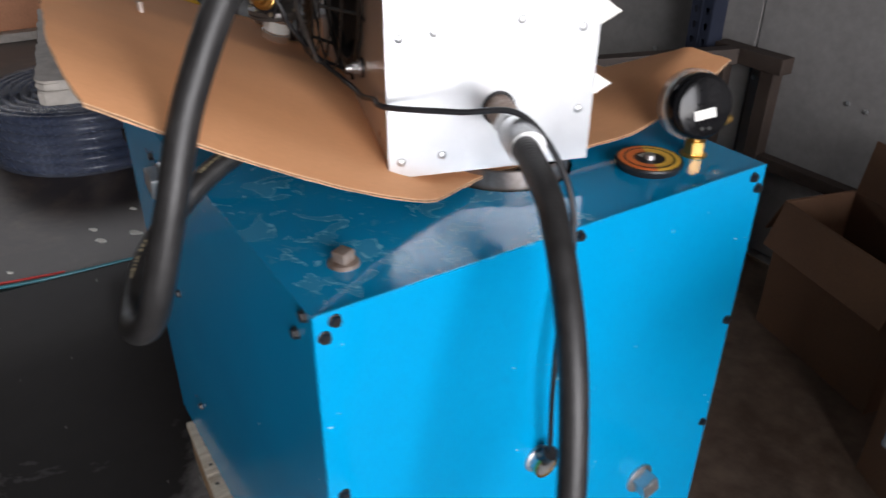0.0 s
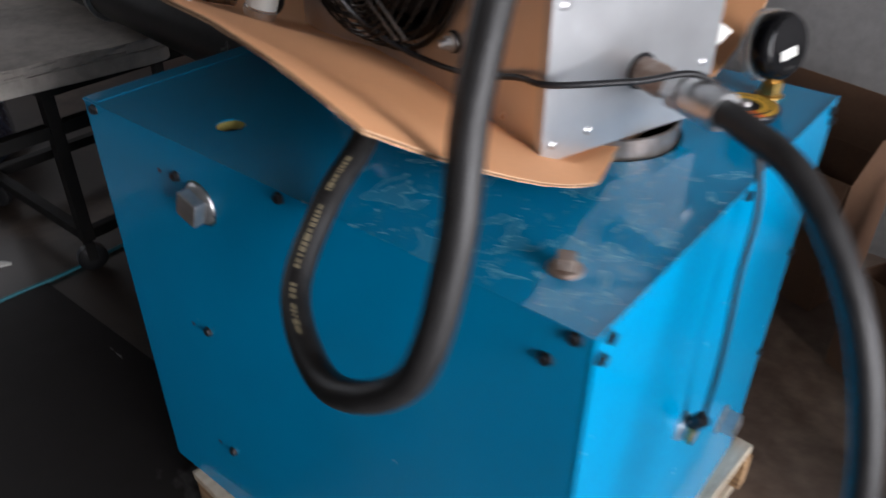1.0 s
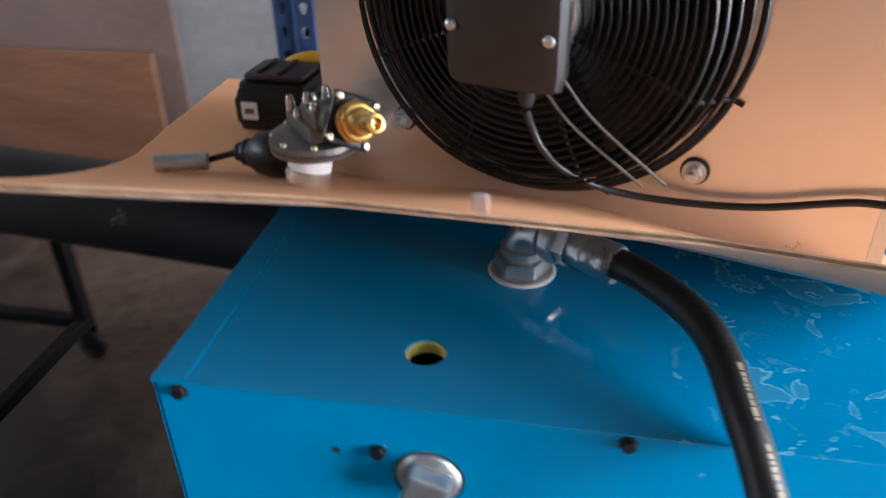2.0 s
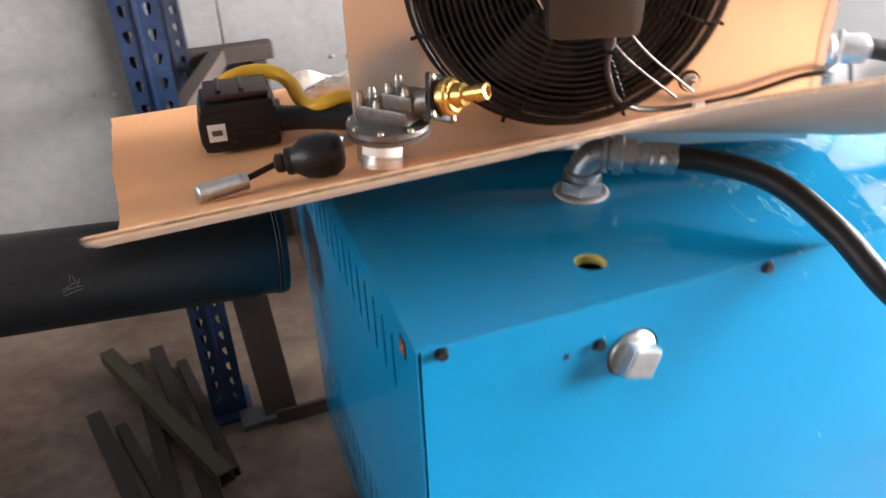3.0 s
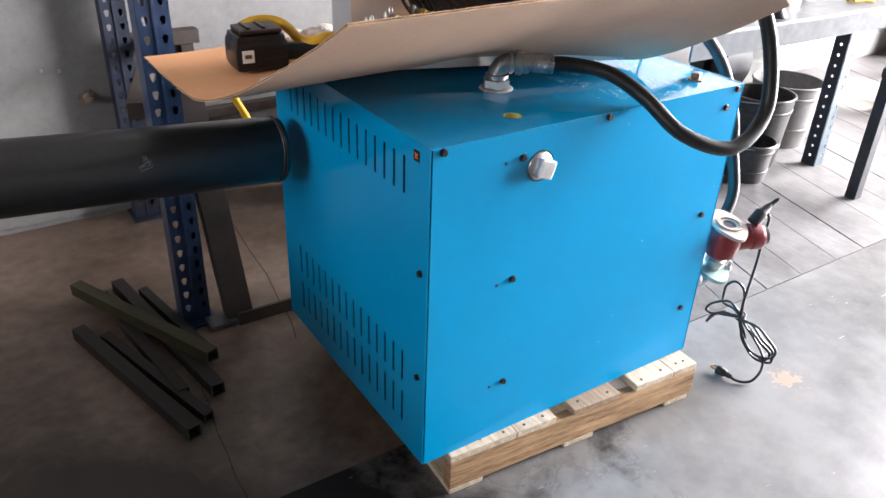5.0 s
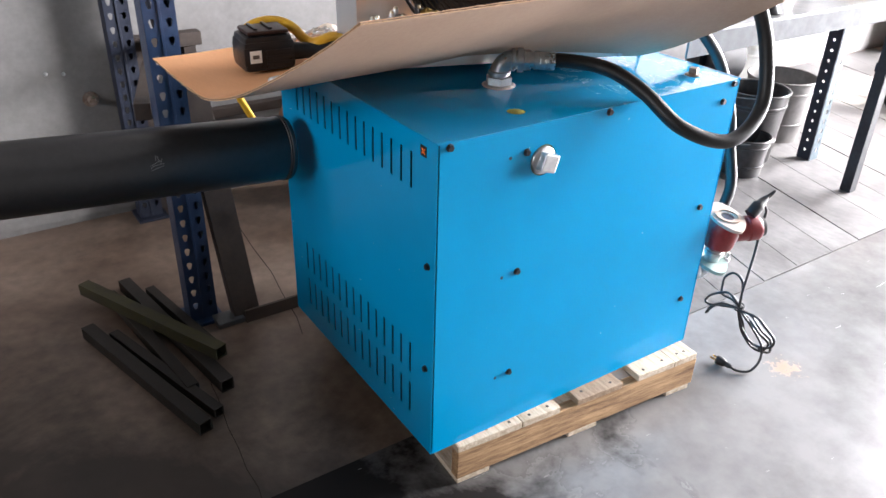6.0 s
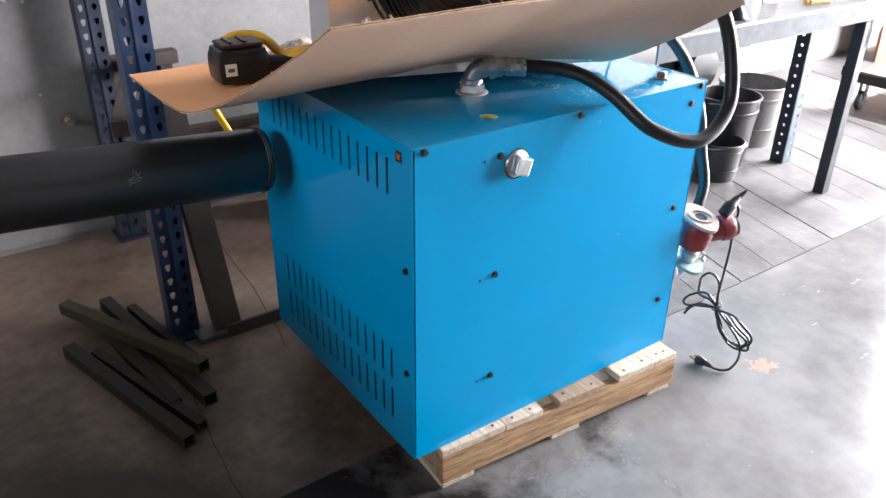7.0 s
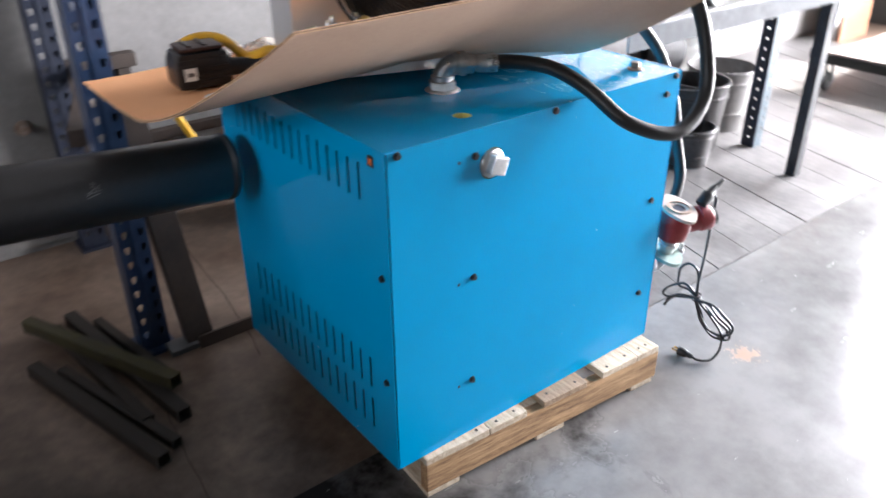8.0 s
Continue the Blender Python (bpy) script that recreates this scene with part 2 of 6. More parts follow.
rack_blue = surface("rack_blue", (0.010, 0.024, 0.062), (0.024, 0.047, 0.105), 0.42, grain=60, blotch=10, bump=0.12, coat=0.1)
# navy of the bench posts; also the blue rack's unlit rear, as colour
navy_and_unlit_blue = surface("navy_and_unlit_blue", (0.007, 0.010, 0.022), (0.014, 0.019, 0.036), 0.5, grain=60, blotch=10)
brown_steel = surface("brown_steel", (0.020, 0.013, 0.010), (0.050, 0.034, 0.026), 0.6, grain=60, blotch=8, bump=0.2)
black_steel = shine(surface("black_steel_frame", (0.006, 0.006, 0.006), (0.016, 0.015, 0.014), 0.6, grain=60, blotch=8), 0.2)
bar_steel = surface("olive_bar_steel", (0.007, 0.0055, 0.0042), (0.024, 0.0185, 0.0135), 0.65, grain=60, blotch=7, bump=0.2)
bar_green = surface("green_bar_paint", (0.011, 0.0085, 0.005), (0.052, 0.048, 0.014), 0.62, grain=60, blotch=7, bump=0.2)
slab_stone = surface("worn_worktop", (0.28, 0.255, 0.225), (0.55, 0.51, 0.46), 0.7, grain=22, blotch=3.5, bump=0.3)
bench_steel = surface("bench_plate", (0.075, 0.078, 0.082), (0.14, 0.145, 0.15), 0.42, metal=0.3, grain=25, blotch=3)
apron_paint = shine(surface("apron_paint", (0.11, 0.113, 0.118), (0.19, 0.194, 0.2), 0.8, grain=25, blotch=3), 0.15)
white_post = surface("pale_angle_post", (0.055, 0.075, 0.09), (0.12, 0.15, 0.17), 0.45, grain=60, blotch=8)
shine(white_post, 0.15)
pail_steel = surface("pail_steel", (0.030, 0.028, 0.028), (0.085, 0.08, 0.08), 0.40, metal=0.4, grain=40, blotch=6, bump=0.1)
pail_grey = surface("bin_grey", (0.090, 0.084, 0.080), (0.175, 0.166, 0.158), 0.5, grain=40, blotch=6)
white_plastic = surface("white_plastic", (0.66, 0.66, 0.64), (0.80, 0.80, 0.78), 0.5)
label_white = surface("white_label", (0.74, 0.73, 0.68), (0.84, 0.83, 0.78), 0.6, grain=90)
orange_ink = surface("orange_dial", (0.75, 0.14, 0.03), (0.88, 0.22, 0.05), 0.4)
yellow_ink = surface("yellow_dial", (0.80, 0.42, 0.04), (0.90, 0.55, 0.08), 0.4)
yellow_rubber = surface("yellow_hose", (0.74, 0.38, 0.02), (0.88, 0.52, 0.04), 0.45)
pump_red = surface("pump_red", (0.16, 0.013, 0.016), (0.28, 0.026, 0.030), 0.42, grain=80, blotch=12, bump=0.2)
flange_green = surface("grey_green_flange", (0.20, 0.30, 0.27), (0.36, 0.46, 0.42), 0.5, metal=0.3, grain=80, bump=0.2)
flange_cream = surface("cast_flange", (0.34, 0.27, 0.23), (0.52, 0.44, 0.39), 0.5, metal=0.2, grain=80, bump=0.2)
coil_navy = surface("navy_poly_pipe", (0.014, 0.020, 0.048), (0.034, 0.048, 0.10), 0.25, grain=40, blotch=5)
packing_fibre = surface("packing_fibre", (0.10, 0.09, 0.03), (0.34, 0.30, 0.10), 0.9, grain=300, blotch=60, bump=0.5)
yellow_foam = surface("yellow_insulation", (0.55, 0.48, 0.10), (0.72, 0.64, 0.22), 0.9, grain=200, bump=0.4)
film = surface("plastic_film", (0.07, 0.09, 0.14), (0.22, 0.25, 0.33), 0.28, grain=9, blotch=5, bump=0.25, relief=0.01)
film.node_tree.nodes["Principled BSDF"].inputs["Alpha"].default_value = 0.30
clear_plastic = bpy.data.materials.new("clear_plastic")
clear_plastic.use_nodes = True
cp = clear_plastic.node_tree.nodes["Principled BSDF"].inputs
cp["Base Color"].default_value, cp["Roughness"].default_value = (0.95, 0.95, 0.93, 1), 0.12
cp["Transmission Weight"].default_value, cp["IOR"].default_value = 0.9, 1.35


# ---- building helpers ----
def thing(name, at, label, category, group=""):
    ob = new(name)
    ob.matrix_basis = Matrix.Translation(at)
    ob.empty_display_size = 0.05
    return tagged(ob, label, category, group)


def mesh_of(name, bm, material, smooth=False):
    me = bpy.data.meshes.new(name)
    bmesh.ops.recalc_face_normals(bm, faces=bm.faces)
    bm.to_mesh(me)
    bm.free()
    me.materials.append(material)
    if smooth:
        me.shade_smooth()
        me.set_sharp_from_angle(angle=radians(40))
    return me


def part(name, bm, material, parent, label="", smooth=True):
    """Links a bmesh, built in world coordinates, as one mesh under a thing or a part."""
    ob = new(name, mesh_of(name, bm, material, smooth))
    ob.parent = parent
    if parent.type == "EMPTY":
        ob.matrix_parent_inverse = parent.matrix_basis.inverted()
    return tagged(ob, label)


def placed(name, me, m, parent, label=""):
    """Links shared mesh data at the world pose m under a parent."""
    ob = new(name, me)
    ob.parent = parent
    if parent.type == "EMPTY":
        ob.matrix_parent_inverse = parent.matrix_basis.inverted()
    ob.matrix_basis = m
    return tagged(ob, label)


def single(name, bm, material, label, category, kind="", smooth=True, group=""):
    ob = new(name, mesh_of(name, bm, material, smooth))
    return tagged(ob, label, category, group, kind)


def box(bm, lo, hi, bevel=0.0, m=None):
    c = [(a + b) / 2 for a, b in zip(lo, hi)]
    s = [max(1e-4, b - a) for a, b in zip(lo, hi)]
    got = bmesh.ops.create_cube(bm, size=1.0, matrix=(m or Matrix()) @ Matrix.Translation(c) @ Matrix.Diagonal((*s, 1)))
    if bevel:
        edges = list({e for v in got["verts"] for e in v.link_edges})
        bmesh.ops.bevel(bm, geom=edges, offset=bevel, segments=2, affect="EDGES", profile=0.6)
    return bm


def lathe(bm, axis_from, axis_to, profile, n=32, closed=False):
    """Turns (distance along the axis, radius) pairs about the line between two points."""
    a, b = Vector(axis_from), Vector(axis_to)
    turn = (b - a).to_track_quat("Z", "Y").to_matrix().to_4x4()
    m = Matrix.Translation(a) @ turn
    rings = []
    for d, r in profile:
        rings.append([bm.verts.new(m @ Vector((r * math.cos(2 * math.pi * i / n), r * math.sin(2 * math.pi * i / n), d))) for i in range(n)])
    pairs = list(zip(rings, rings[1:])) + ([(rings[-1], rings[0])] if closed else [])
    for p, q in pairs:
        for i in range(n):
            bm.faces.new((p[i], p[(i + 1) % n], q[(i + 1) % n], q[i]))
    if not closed:
        for ring in (rings[0], rings[-1]):
            bm.faces.new(ring)
    return bm


def rod(bm, a, b, r, n=16):
    return lathe(bm, a, b, [(0, r), ((Vector(b) - Vector(a)).length, r)], n)


def glide(points, n=10):
    """A smooth line through points."""
    p = [Vector(q) for q in points]
    p = [2 * p[0] - p[1], *p, 2 * p[-1] - p[-2]]
    out = []
    for i in range(1, len(p) - 2):
        a, b, c, d = p[i - 1:i + 3]
        for k in range(n):
            s = k / n
            out.append(0.5 * (2 * b + (c - a) * s + (2 * a - 5 * b + 4 * c - d) * s * s + (3 * b - a - 3 * c + d) * s ** 3))
    return out + [p[-2]]


def tube(bm, line, r, n=14, radius=None):
    """Sweeps a circle along a line without twisting."""
    line = [Vector(q) for q in line]
    ahead = [(line[min(i + 1, len(line) - 1)] - line[max(i - 1, 0)]).normalized() for i in range(len(line))]
    side = ahead[0].orthogonal().normalized()
    rings = []
    for i, (q, d) in enumerate(zip(line, ahead)):
        side = (side - d * side.dot(d)).normalized()
        up = d.cross(side)
        rr = radius(i / (len(line) - 1)) if radius else r
        rings.append([bm.verts.new(q + (side * math.cos(2 * math.pi * k / n) + up * math.sin(2 * math.pi * k / n)) * rr) for k in range(n)])
    for p, q in zip(rings, rings[1:]):
        for k in range(n):
            bm.faces.new((p[k], p[(k + 1) % n], q[(k + 1) % n], q[k]))
    for ring in (rings[0], rings[-1]):
        bm.faces.new(ring)
    return bm


def prism(bm, outline, m, depth):
    """A flat outline in the x-y plane of m, made depth thick along its z."""
    lo = [bm.verts.new(m @ Vector((x, y, 0))) for x, y in outline]
    hi = [bm.verts.new(m @ Vector((x, y, depth))) for x, y in outline]
    bm.faces.new(lo), bm.faces.new(hi)
    n = len(outline)
    for i in range(n):
        bm.faces.new((lo[i], lo[(i + 1) % n], hi[(i + 1) % n], hi[i]))
    return bm


def facing(at, normal, up=(0, 0, 1)):
    """A pose at a point whose z is the normal."""
    z = Vector(normal).normalized()
    x = Vector(up).cross(z)
    x = x.normalized() if x.length > 1e-4 else Vector((1, 0, 0))
    y = z.cross(x)
    return Matrix.Translation(at) @ Matrix((x, y, z)).transposed().to_4x4()


def round_outline(n, r, squash=1.0):
    return [(r * math.cos(2 * math.pi * i / n), r * squash * math.sin(2 * math.pi * i / n)) for i in range(n)]


def holed_sheet(bm, outer, holes, m, depth):
    """A flat sheet with holes through it: outer and holes are outlines in the x-y plane of m."""
    loops = []
    for z in (0, depth):
        edges = []
        for outline in (outer, *holes):
            vs = [bm.verts.new(m @ Vector((x, y, z))) for x, y in outline]
            loops.append(vs)
            edges += [bm.edges.new((vs[i], vs[(i + 1) % len(vs)])) for i in range(len(vs))]
        bmesh.ops.triangle_fill(bm, use_beauty=True, use_dissolve=False, edges=edges)
    k = len(holes) + 1
    for a, b in zip(loops[:k], loops[k:]):
        n = len(a)
        for i in range(n):
            bm.faces.new((a[i], a[(i + 1) % n], b[(i + 1) % n], b[i]))
    return bm


B = bmesh.new


# ---- the shed ----
def shed():
    single("ground", box(B(), (-60, -60, -0.30), (80, 60, -0.006)), rough_floor, "worn brown-grey concrete floor that runs out of the shed", "floor", "structure", False)
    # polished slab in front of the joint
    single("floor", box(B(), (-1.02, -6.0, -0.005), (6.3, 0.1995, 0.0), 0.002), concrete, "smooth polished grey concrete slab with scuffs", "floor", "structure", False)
    # cast strips of the rear floor beside the bench
    strips = thing("floor_strips", (3.6, 1.1, -0.006), "pale concrete floor cast in strips with open joints", "floor")
    strips["kind"] = "structure"
    x, lean = 1.00, 0.53
    for k, w in enumerate((0.20, 0.21, 0.22, 0.21, 0.23, 0.19, 0.25, 0.22, 0.20, 0.24, 0.21, 0.23, 0.22, 0.20, 0.24, 0.22, 0.21, 0.23)):
        bm = B()
        prism(bm, [(x, 0.205), (x + w - 0.005, 0.203), (x + w - 0.005 + lean, 1.98), (x + lean, 1.98)], pose(0, 0, -0.006), 0.0054 - 0.0008 * (k % 3))
        part("strip", bm, strip_concrete, strips, smooth=False)
        x += w
    single("wall_north", box(B(), (-6.0, 2.0, -0.1), (6.3, 2.18, 3.8)), wall_paint, "grey-white painted shed wall", "wall", "structure", False)
    single("wall_south", box(B(), (-6.18, -6.18, -0.1), (6.5, -6.0, 3.8)), dark_wall, "dull grey shed wall", "wall", "structure", False)
    for name, y0, y1, z0, z1 in (("wall_west_a", -6.0, 2.18, -0.1, 2.05), ("wall_west_b", -6.0, 2.18, 3.45, 3.8), ("wall_west_c", -6.0, -2.8, 2.05, 3.45), ("wall_west_d", 1.6, 2.18, 2.05, 3.45)):
        single(name, box(B(), (-6.18, y0, z0), (-6.0, y1, z1)), dark_wall, "dull grey shed wall around a window band", "wall", "structure", False)
    for name, y0, y1, z0 in (("wall_east_a", -6.0, -2.65, -0.1), ("wall_east_b", 1.05, 2.0, -0.1), ("wall_east_c", -2.65, 1.05, 3.45)):
        single(name, box(B(), (6.3, y0, z0), (6.5, y1, 3.8)), dark_wall, "shed wall beside the wide open doorway", "wall", "structure", False)
    single("ceiling", box(B(), (-6.18, -6.18, 3.8), (6.5, 2.18, 3.9)), roof_sheet, "grey sheet-metal roof of the shed", "ceiling", "structure", False)
    # panel seams and fixings of the north wall
    lining = thing("wall_lining", (0, 2.0, 0), "white sheet-metal lining with riveted joints", "wall panel")
    lining["kind"] = "structure"
    x = -3.6
    for k, w in enumerate((1.2, 1.2, 1.2, 1.2, 1.2, 1.2, 1.2, 1.2)):
        part("panel", box(B(), (x + 0.003, 1.988, 0.02 + 0.01 * (k % 2)), (x + w - 0.003, 1.9985, 3.7), 0.002), wall_paint, lining, smooth=False)
        x += w
    rivet = mesh_of("rivet", lathe(B(), (0, 0, 0), (0, 0, 1), [(0, 0.008), (0.003, 0.007), (0.005, 0.003)], 10), zinc, True)
    for x in (-0.42, -0.36, 0.36, 0.42, 0.02, 1.16, 1.22):
        for z in (0.28, 0.62, 0.96, 1.3):
            placed("rivet", rivet, facing((x + 0.01 * math.sin(9 * z), 1.988, z + 0.02 * math.sin(7 * x)), (0, -1, 0)), lining)
    bolt = B()
    lathe(bolt, (-0.29, 1.988, 0.50), (-0.29, 1.93, 0.50), [(0, 0.03), (0.006, 0.03), (0.007, 0.014), (0.045, 0.013)], 12)
    part("anchor_bolt", bolt, rusty_zinc, lining, "rusty anchor bolt with washer")


strip_concrete = shine(surface("strip_concrete", (0.042, 0.039, 0.038), (0.170, 0.162, 0.157), 0.5, grain=26, blotch=3.2, bump=0.12, spread=0.2, stretch=(1.0, 0.55, 1.0)), 0.35)
shed()

# ---- the blue boiler cabinet ----
W, D, Z0, Z1 = 0.908, 0.768, 0.13, 0.93
cabinet = thing("boiler_cabinet", (W / 2, D / 2, Z0), "bright blue sheet-metal boiler cabinet with louvre slots on a pallet", "boiler")


def hex_outline(r):
    return [(r * math.cos(math.pi / 3 * i), r * math.sin(math.pi / 3 * i)) for i in range(6)]


def build_cabinet():
    # front, rear and side sheets
    front = holed_sheet(B(), [(0.005, Z0), (W - 0.005, Z0), (W - 0.005, Z1 - 0.001), (0.005, Z1 - 0.001)],
                        [[(0.274 + 0.036 * math.cos(a * math.pi / 14), 0.843 + 0.036 * math.sin(a * math.pi / 14)) for a in range(28)]],
                        facing((0, 0.002, 0), (0, -1, 0)), 0.002)
    part("front_panel", front, blue_paint, cabinet, smooth=False)
    slots = []
    for z0, z1 in ((0.803, 0.885), (0.320, 0.405), (0.198, 0.286)):
        for k in range(15):
            y = 0.098 + 0.0405 * k
            slots.append([(-y - 0.0044, z0), (-y + 0.0044, z0), (-y + 0.0044, z1), (-y - 0.0044, z1)])
    left = holed_sheet(B(), [(-D, Z0), (-0.001, Z0), (-0.001, Z1 - 0.001), (-D, Z1 - 0.001)], slots, facing((0.002, 0, 0), (-1, 0, 0)), 0.002)
    part("louvre_panel", left, blue_paint, cabinet, "blue side panel with three rows of upright slots", smooth=False)
    part("side_panel", box(B(), (W - 0.002, 0.0, Z0), (W, D, Z1 - 0.001)), blue_paint, cabinet, smooth=False)
    part("rear_panel", box(B(), (0.003, D - 0.003, Z0), (W - 0.003, D - 0.001, Z1 - 0.001)), blue_paint, cabinet, smooth=False)
    for x in (0.0005, W - 0.0035):
        part("corner_flange", box(B(), (x, 0.003, Z0 + 0.002), (x + 0.003, 0.012, Z1 - 0.004)), blue_paint, cabinet, smooth=False)
    # added block, painted near-black as the shade behind the slots
    part("liner", box(B(), (0.02, 0.045, Z0 + 0.01), (W - 0.02, D - 0.02, Z1 - 0.075)), hollow_shade, cabinet, "near-black block standing in for the shade inside the cabinet", smooth=False)
    part("base_tray", box(B(), (0.004, 0.004, Z0 - 0.001), (W - 0.004, D - 0.004, Z0 + 0.008)), blue_paint, cabinet, smooth=False)
    # lid with the flue hole and the small filler hole
    m = Matrix.Translation((0, 0, Z1 - 0.001))
    holes = [[(cx + r * math.cos(a * math.pi / 24), cy + r * math.sin(a * math.pi / 24)) for a in range(48)] for cx, cy, r in ((FLUE_X, FLUE_Y, 0.108), (0.257, 0.083, 0.021))]
    lid = holed_sheet(B(), [(-0.001, -0.001), (W + 0.001, -0.001), (W + 0.001, D), (-0.001, D)], holes, m, 0.002)
    part("lid", lid, blue_top, cabinet, "glossy blue lid with dried water marks", smooth=False)
    for x in (0.0, W - 0.0025):
        part("lid_lip", box(B(), (x - 0.001, 0.002, Z1 + 0.0012), (x + (0.004 if x else 0.034), D - 0.004, Z1 + 0.0026), 0.0006), blue_top, cabinet, smooth=False)
    part("filler_lining", lathe(B(), (0.257, 0.083, Z1 - 0.014), (0.257, 0.083, Z1), [(0, 0.026), (0.0125, 0.026), (0.0125, 0.0195), (0, 0.0185)], 28, True), yellow_foam, cabinet, "yellow glass-wool edge of an open hole")
    part("filler_floor", lathe(B(), (0.257, 0.083, Z1 - 0.045), (0.257, 0.083, Z1), [(0, 0.03), (0.004, 0.03)], 20), hollow_shade, cabinet)
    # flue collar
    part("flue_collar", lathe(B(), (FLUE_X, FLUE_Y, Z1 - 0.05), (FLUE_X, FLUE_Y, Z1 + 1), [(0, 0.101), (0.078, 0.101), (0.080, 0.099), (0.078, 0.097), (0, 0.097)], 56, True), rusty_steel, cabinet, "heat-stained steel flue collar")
    part("flue_inside", lathe(B(), (FLUE_X, FLUE_Y, Z1 - 0.055), (FLUE_X, FLUE_Y, Z1), [(0, 0.112), (0.004, 0.112)], 40), hollow_shade, cabinet)
    # screws
    screw = B()
    prism(screw, hex_outline(0.0068), Matrix.Translation((0, 0, 0.0014)), 0.0052)
    lathe(screw, (0, 0, 0), (0, 0, 1), [(0, 0.0088), (0.0012, 0.0085), (0.0018, 0.006)], 14)
    screw = mesh_of("screw", screw, black_plastic, False)
    hole = mesh_of("rivet_hole", lathe(B(), (0, 0, 0), (0, 0, 1), [(0, 0.0042), (0.0006, 0.0042)], 10), hollow_shade, False)
    for x, z in ((0.028, 0.920), (0.457, 0.920), (0.886, 0.921), (0.856, 0.879), (0.225, 0.871), (0.225, 0.580), (0.225, 0.291), (0.851, 0.587), (0.850, 0.295)):
        placed("screw", screw, facing((x, 0.0, z), (0, -1, 0)), cabinet)
    for x, z in ((0.182, 0.866), (0.182, 0.575), (0.184, 0.288)):
        placed("rivet_hole", hole, facing((x, 0.0, z), (0, -1, 0)), cabinet)
    for y, z in ((0.026, 0.918), (0.012, 0.900), (0.385, 0.918), (0.742, 0.915), (0.757, 0.893), (0.757, 0.640), (0.755, 0.405), (0.020, 0.648), (0.020, 0.30)):
        placed("screw", screw, facing((W, y, z), (1, 0, 0)), cabinet)
    for y, z in ((0.028, 0.646), (0.030, 0.373)):
        placed("screw", screw, facing((0.0, y, z), (-1, 0, 0)), cabinet)
    # small warning label beside the slots
    tag = part("warning_label", box(B(), (-0.0012, 0.039, 0.890), (-0.0002, 0.061, 0.913)), black_plastic, cabinet, "small orange and black sticker", smooth=False)
    for k in range(2):
        bar = B()
        prism(bar, [(-0.008, -0.0017), (0.008, -0.0017), (0.008, 0.0017), (-0.008, 0.0017)], facing((-0.0012, 0.050, 0.9015), (-1, 0, 0)) @ pose(0, 0, 0, 0, 0, 45 + 90 * k), 0.0006)
        part("label_bar", bar, orange_ink, tag, smooth=False)
    # square plug on the front
    plug = part("front_plug", lathe(B(), (0.274, 0.010, 0.843), (0.274, -1, 0.843), [(0, 0.0325), (0.010, 0.0325), (0.013, 0.031), (0.016, 0.026), (0.017, 0.022)], 36), zinc, cabinet, "square-headed galvanised pipe plug")
    head = B()
    box(head, (-0.0205, -0.0205, 0.0), (0.0205, 0.0205, 0.021), 0.0035, facing((0.274, -0.005, 0.843), (0, -1, 0)) @ pose(0, 0, 0, 0, 0, -18))
    part("plug_head", head, zinc, plug, smooth=False)
    part("plug_packing", lathe(B(), (0.274, 0.012, 0.843), (0.274, -1, 0.843), [(0, 0.0356), (0.0095, 0.0354), (0.0095, 0.0328), (0, 0.0328)], 32, True), packing_fibre, plug, "yellow packing in the hole")
    # square plug on the lid
    lid_plug = part("lid_plug", lathe(B(), (0.824, 0.080, Z1), (0.824, 0.080, 2), [(0, 0.020), (0.003, 0.020), (0.005, 0.018), (0.005, 0.014)], 32), rusty_zinc, cabinet, "square-headed plug on a flat washer")
    head = B()
    box(head, (-0.0105, -0.0105, 0.0), (0.0105, 0.0105, 0.015), 0.0025, Matrix.Translation((0.824, 0.080, Z1 + 0.005)) @ pose(0, 0, 0, 0, 0, 25))
    part("plug_head", head, rusty_zinc, lid_plug, smooth=False)
    # plug and cable connector on the side panel
    side_plug = part("side_plug", lathe(B(), (W, 0.60, 0.345), (2, 0.60, 0.345), [(0, 0.030), (0.004, 0.030), (0.006, 0.024)], 30), zinc, cabinet, "square-headed plug in the side panel")
    head = B()
    box(head, (-0.018, -0.018, 0.0), (0.018, 0.018, 0.030), 0.004, facing((W + 0.004, 0.60, 0.345), (1, 0, 0)) @ pose(0, 0, 0, 0, 0, 20))
    part("plug_head", head, zinc, side_plug, smooth=False)
    port = part("cable_port", lathe(B(), (W, 0.345, 0.535), (2, 0.345, 0.535), [(0, 0.024), (0.004, 0.024), (0.006, 0.019), (0.022, 0.018), (0.022, 0.012)], 30), zinc, cabinet, "round metal cable connector")
    part("port_ring", lathe(B(), (W + 0.018, 0.345, 0.535), (2, 0.345, 0.535), [(0, 0.0205), (0.006, 0.0205), (0.006, 0.017), (0, 0.017)], 28, True), brass, port)
    cap = B()
    rod(cap, (W + 0.014, 0.345, 0.545), (W + 0.030, 0.345, 0.570), 0.012, 18)
    part("port_plug", cap, black_plastic, port, "black moulded plug")
    # elbow on the lid
    ex, ey = 0.338, 0.252
    base = part("elbow_base", lathe(B(), (ex, ey, Z1), (ex, ey, 2), [(0, 0.036), (0.004, 0.036), (0.006, 0.033), (0.006, 0.028), (0.020, 0.027)], 36), zinc, cabinet, "galvanised elbow with a hex nut and washer")
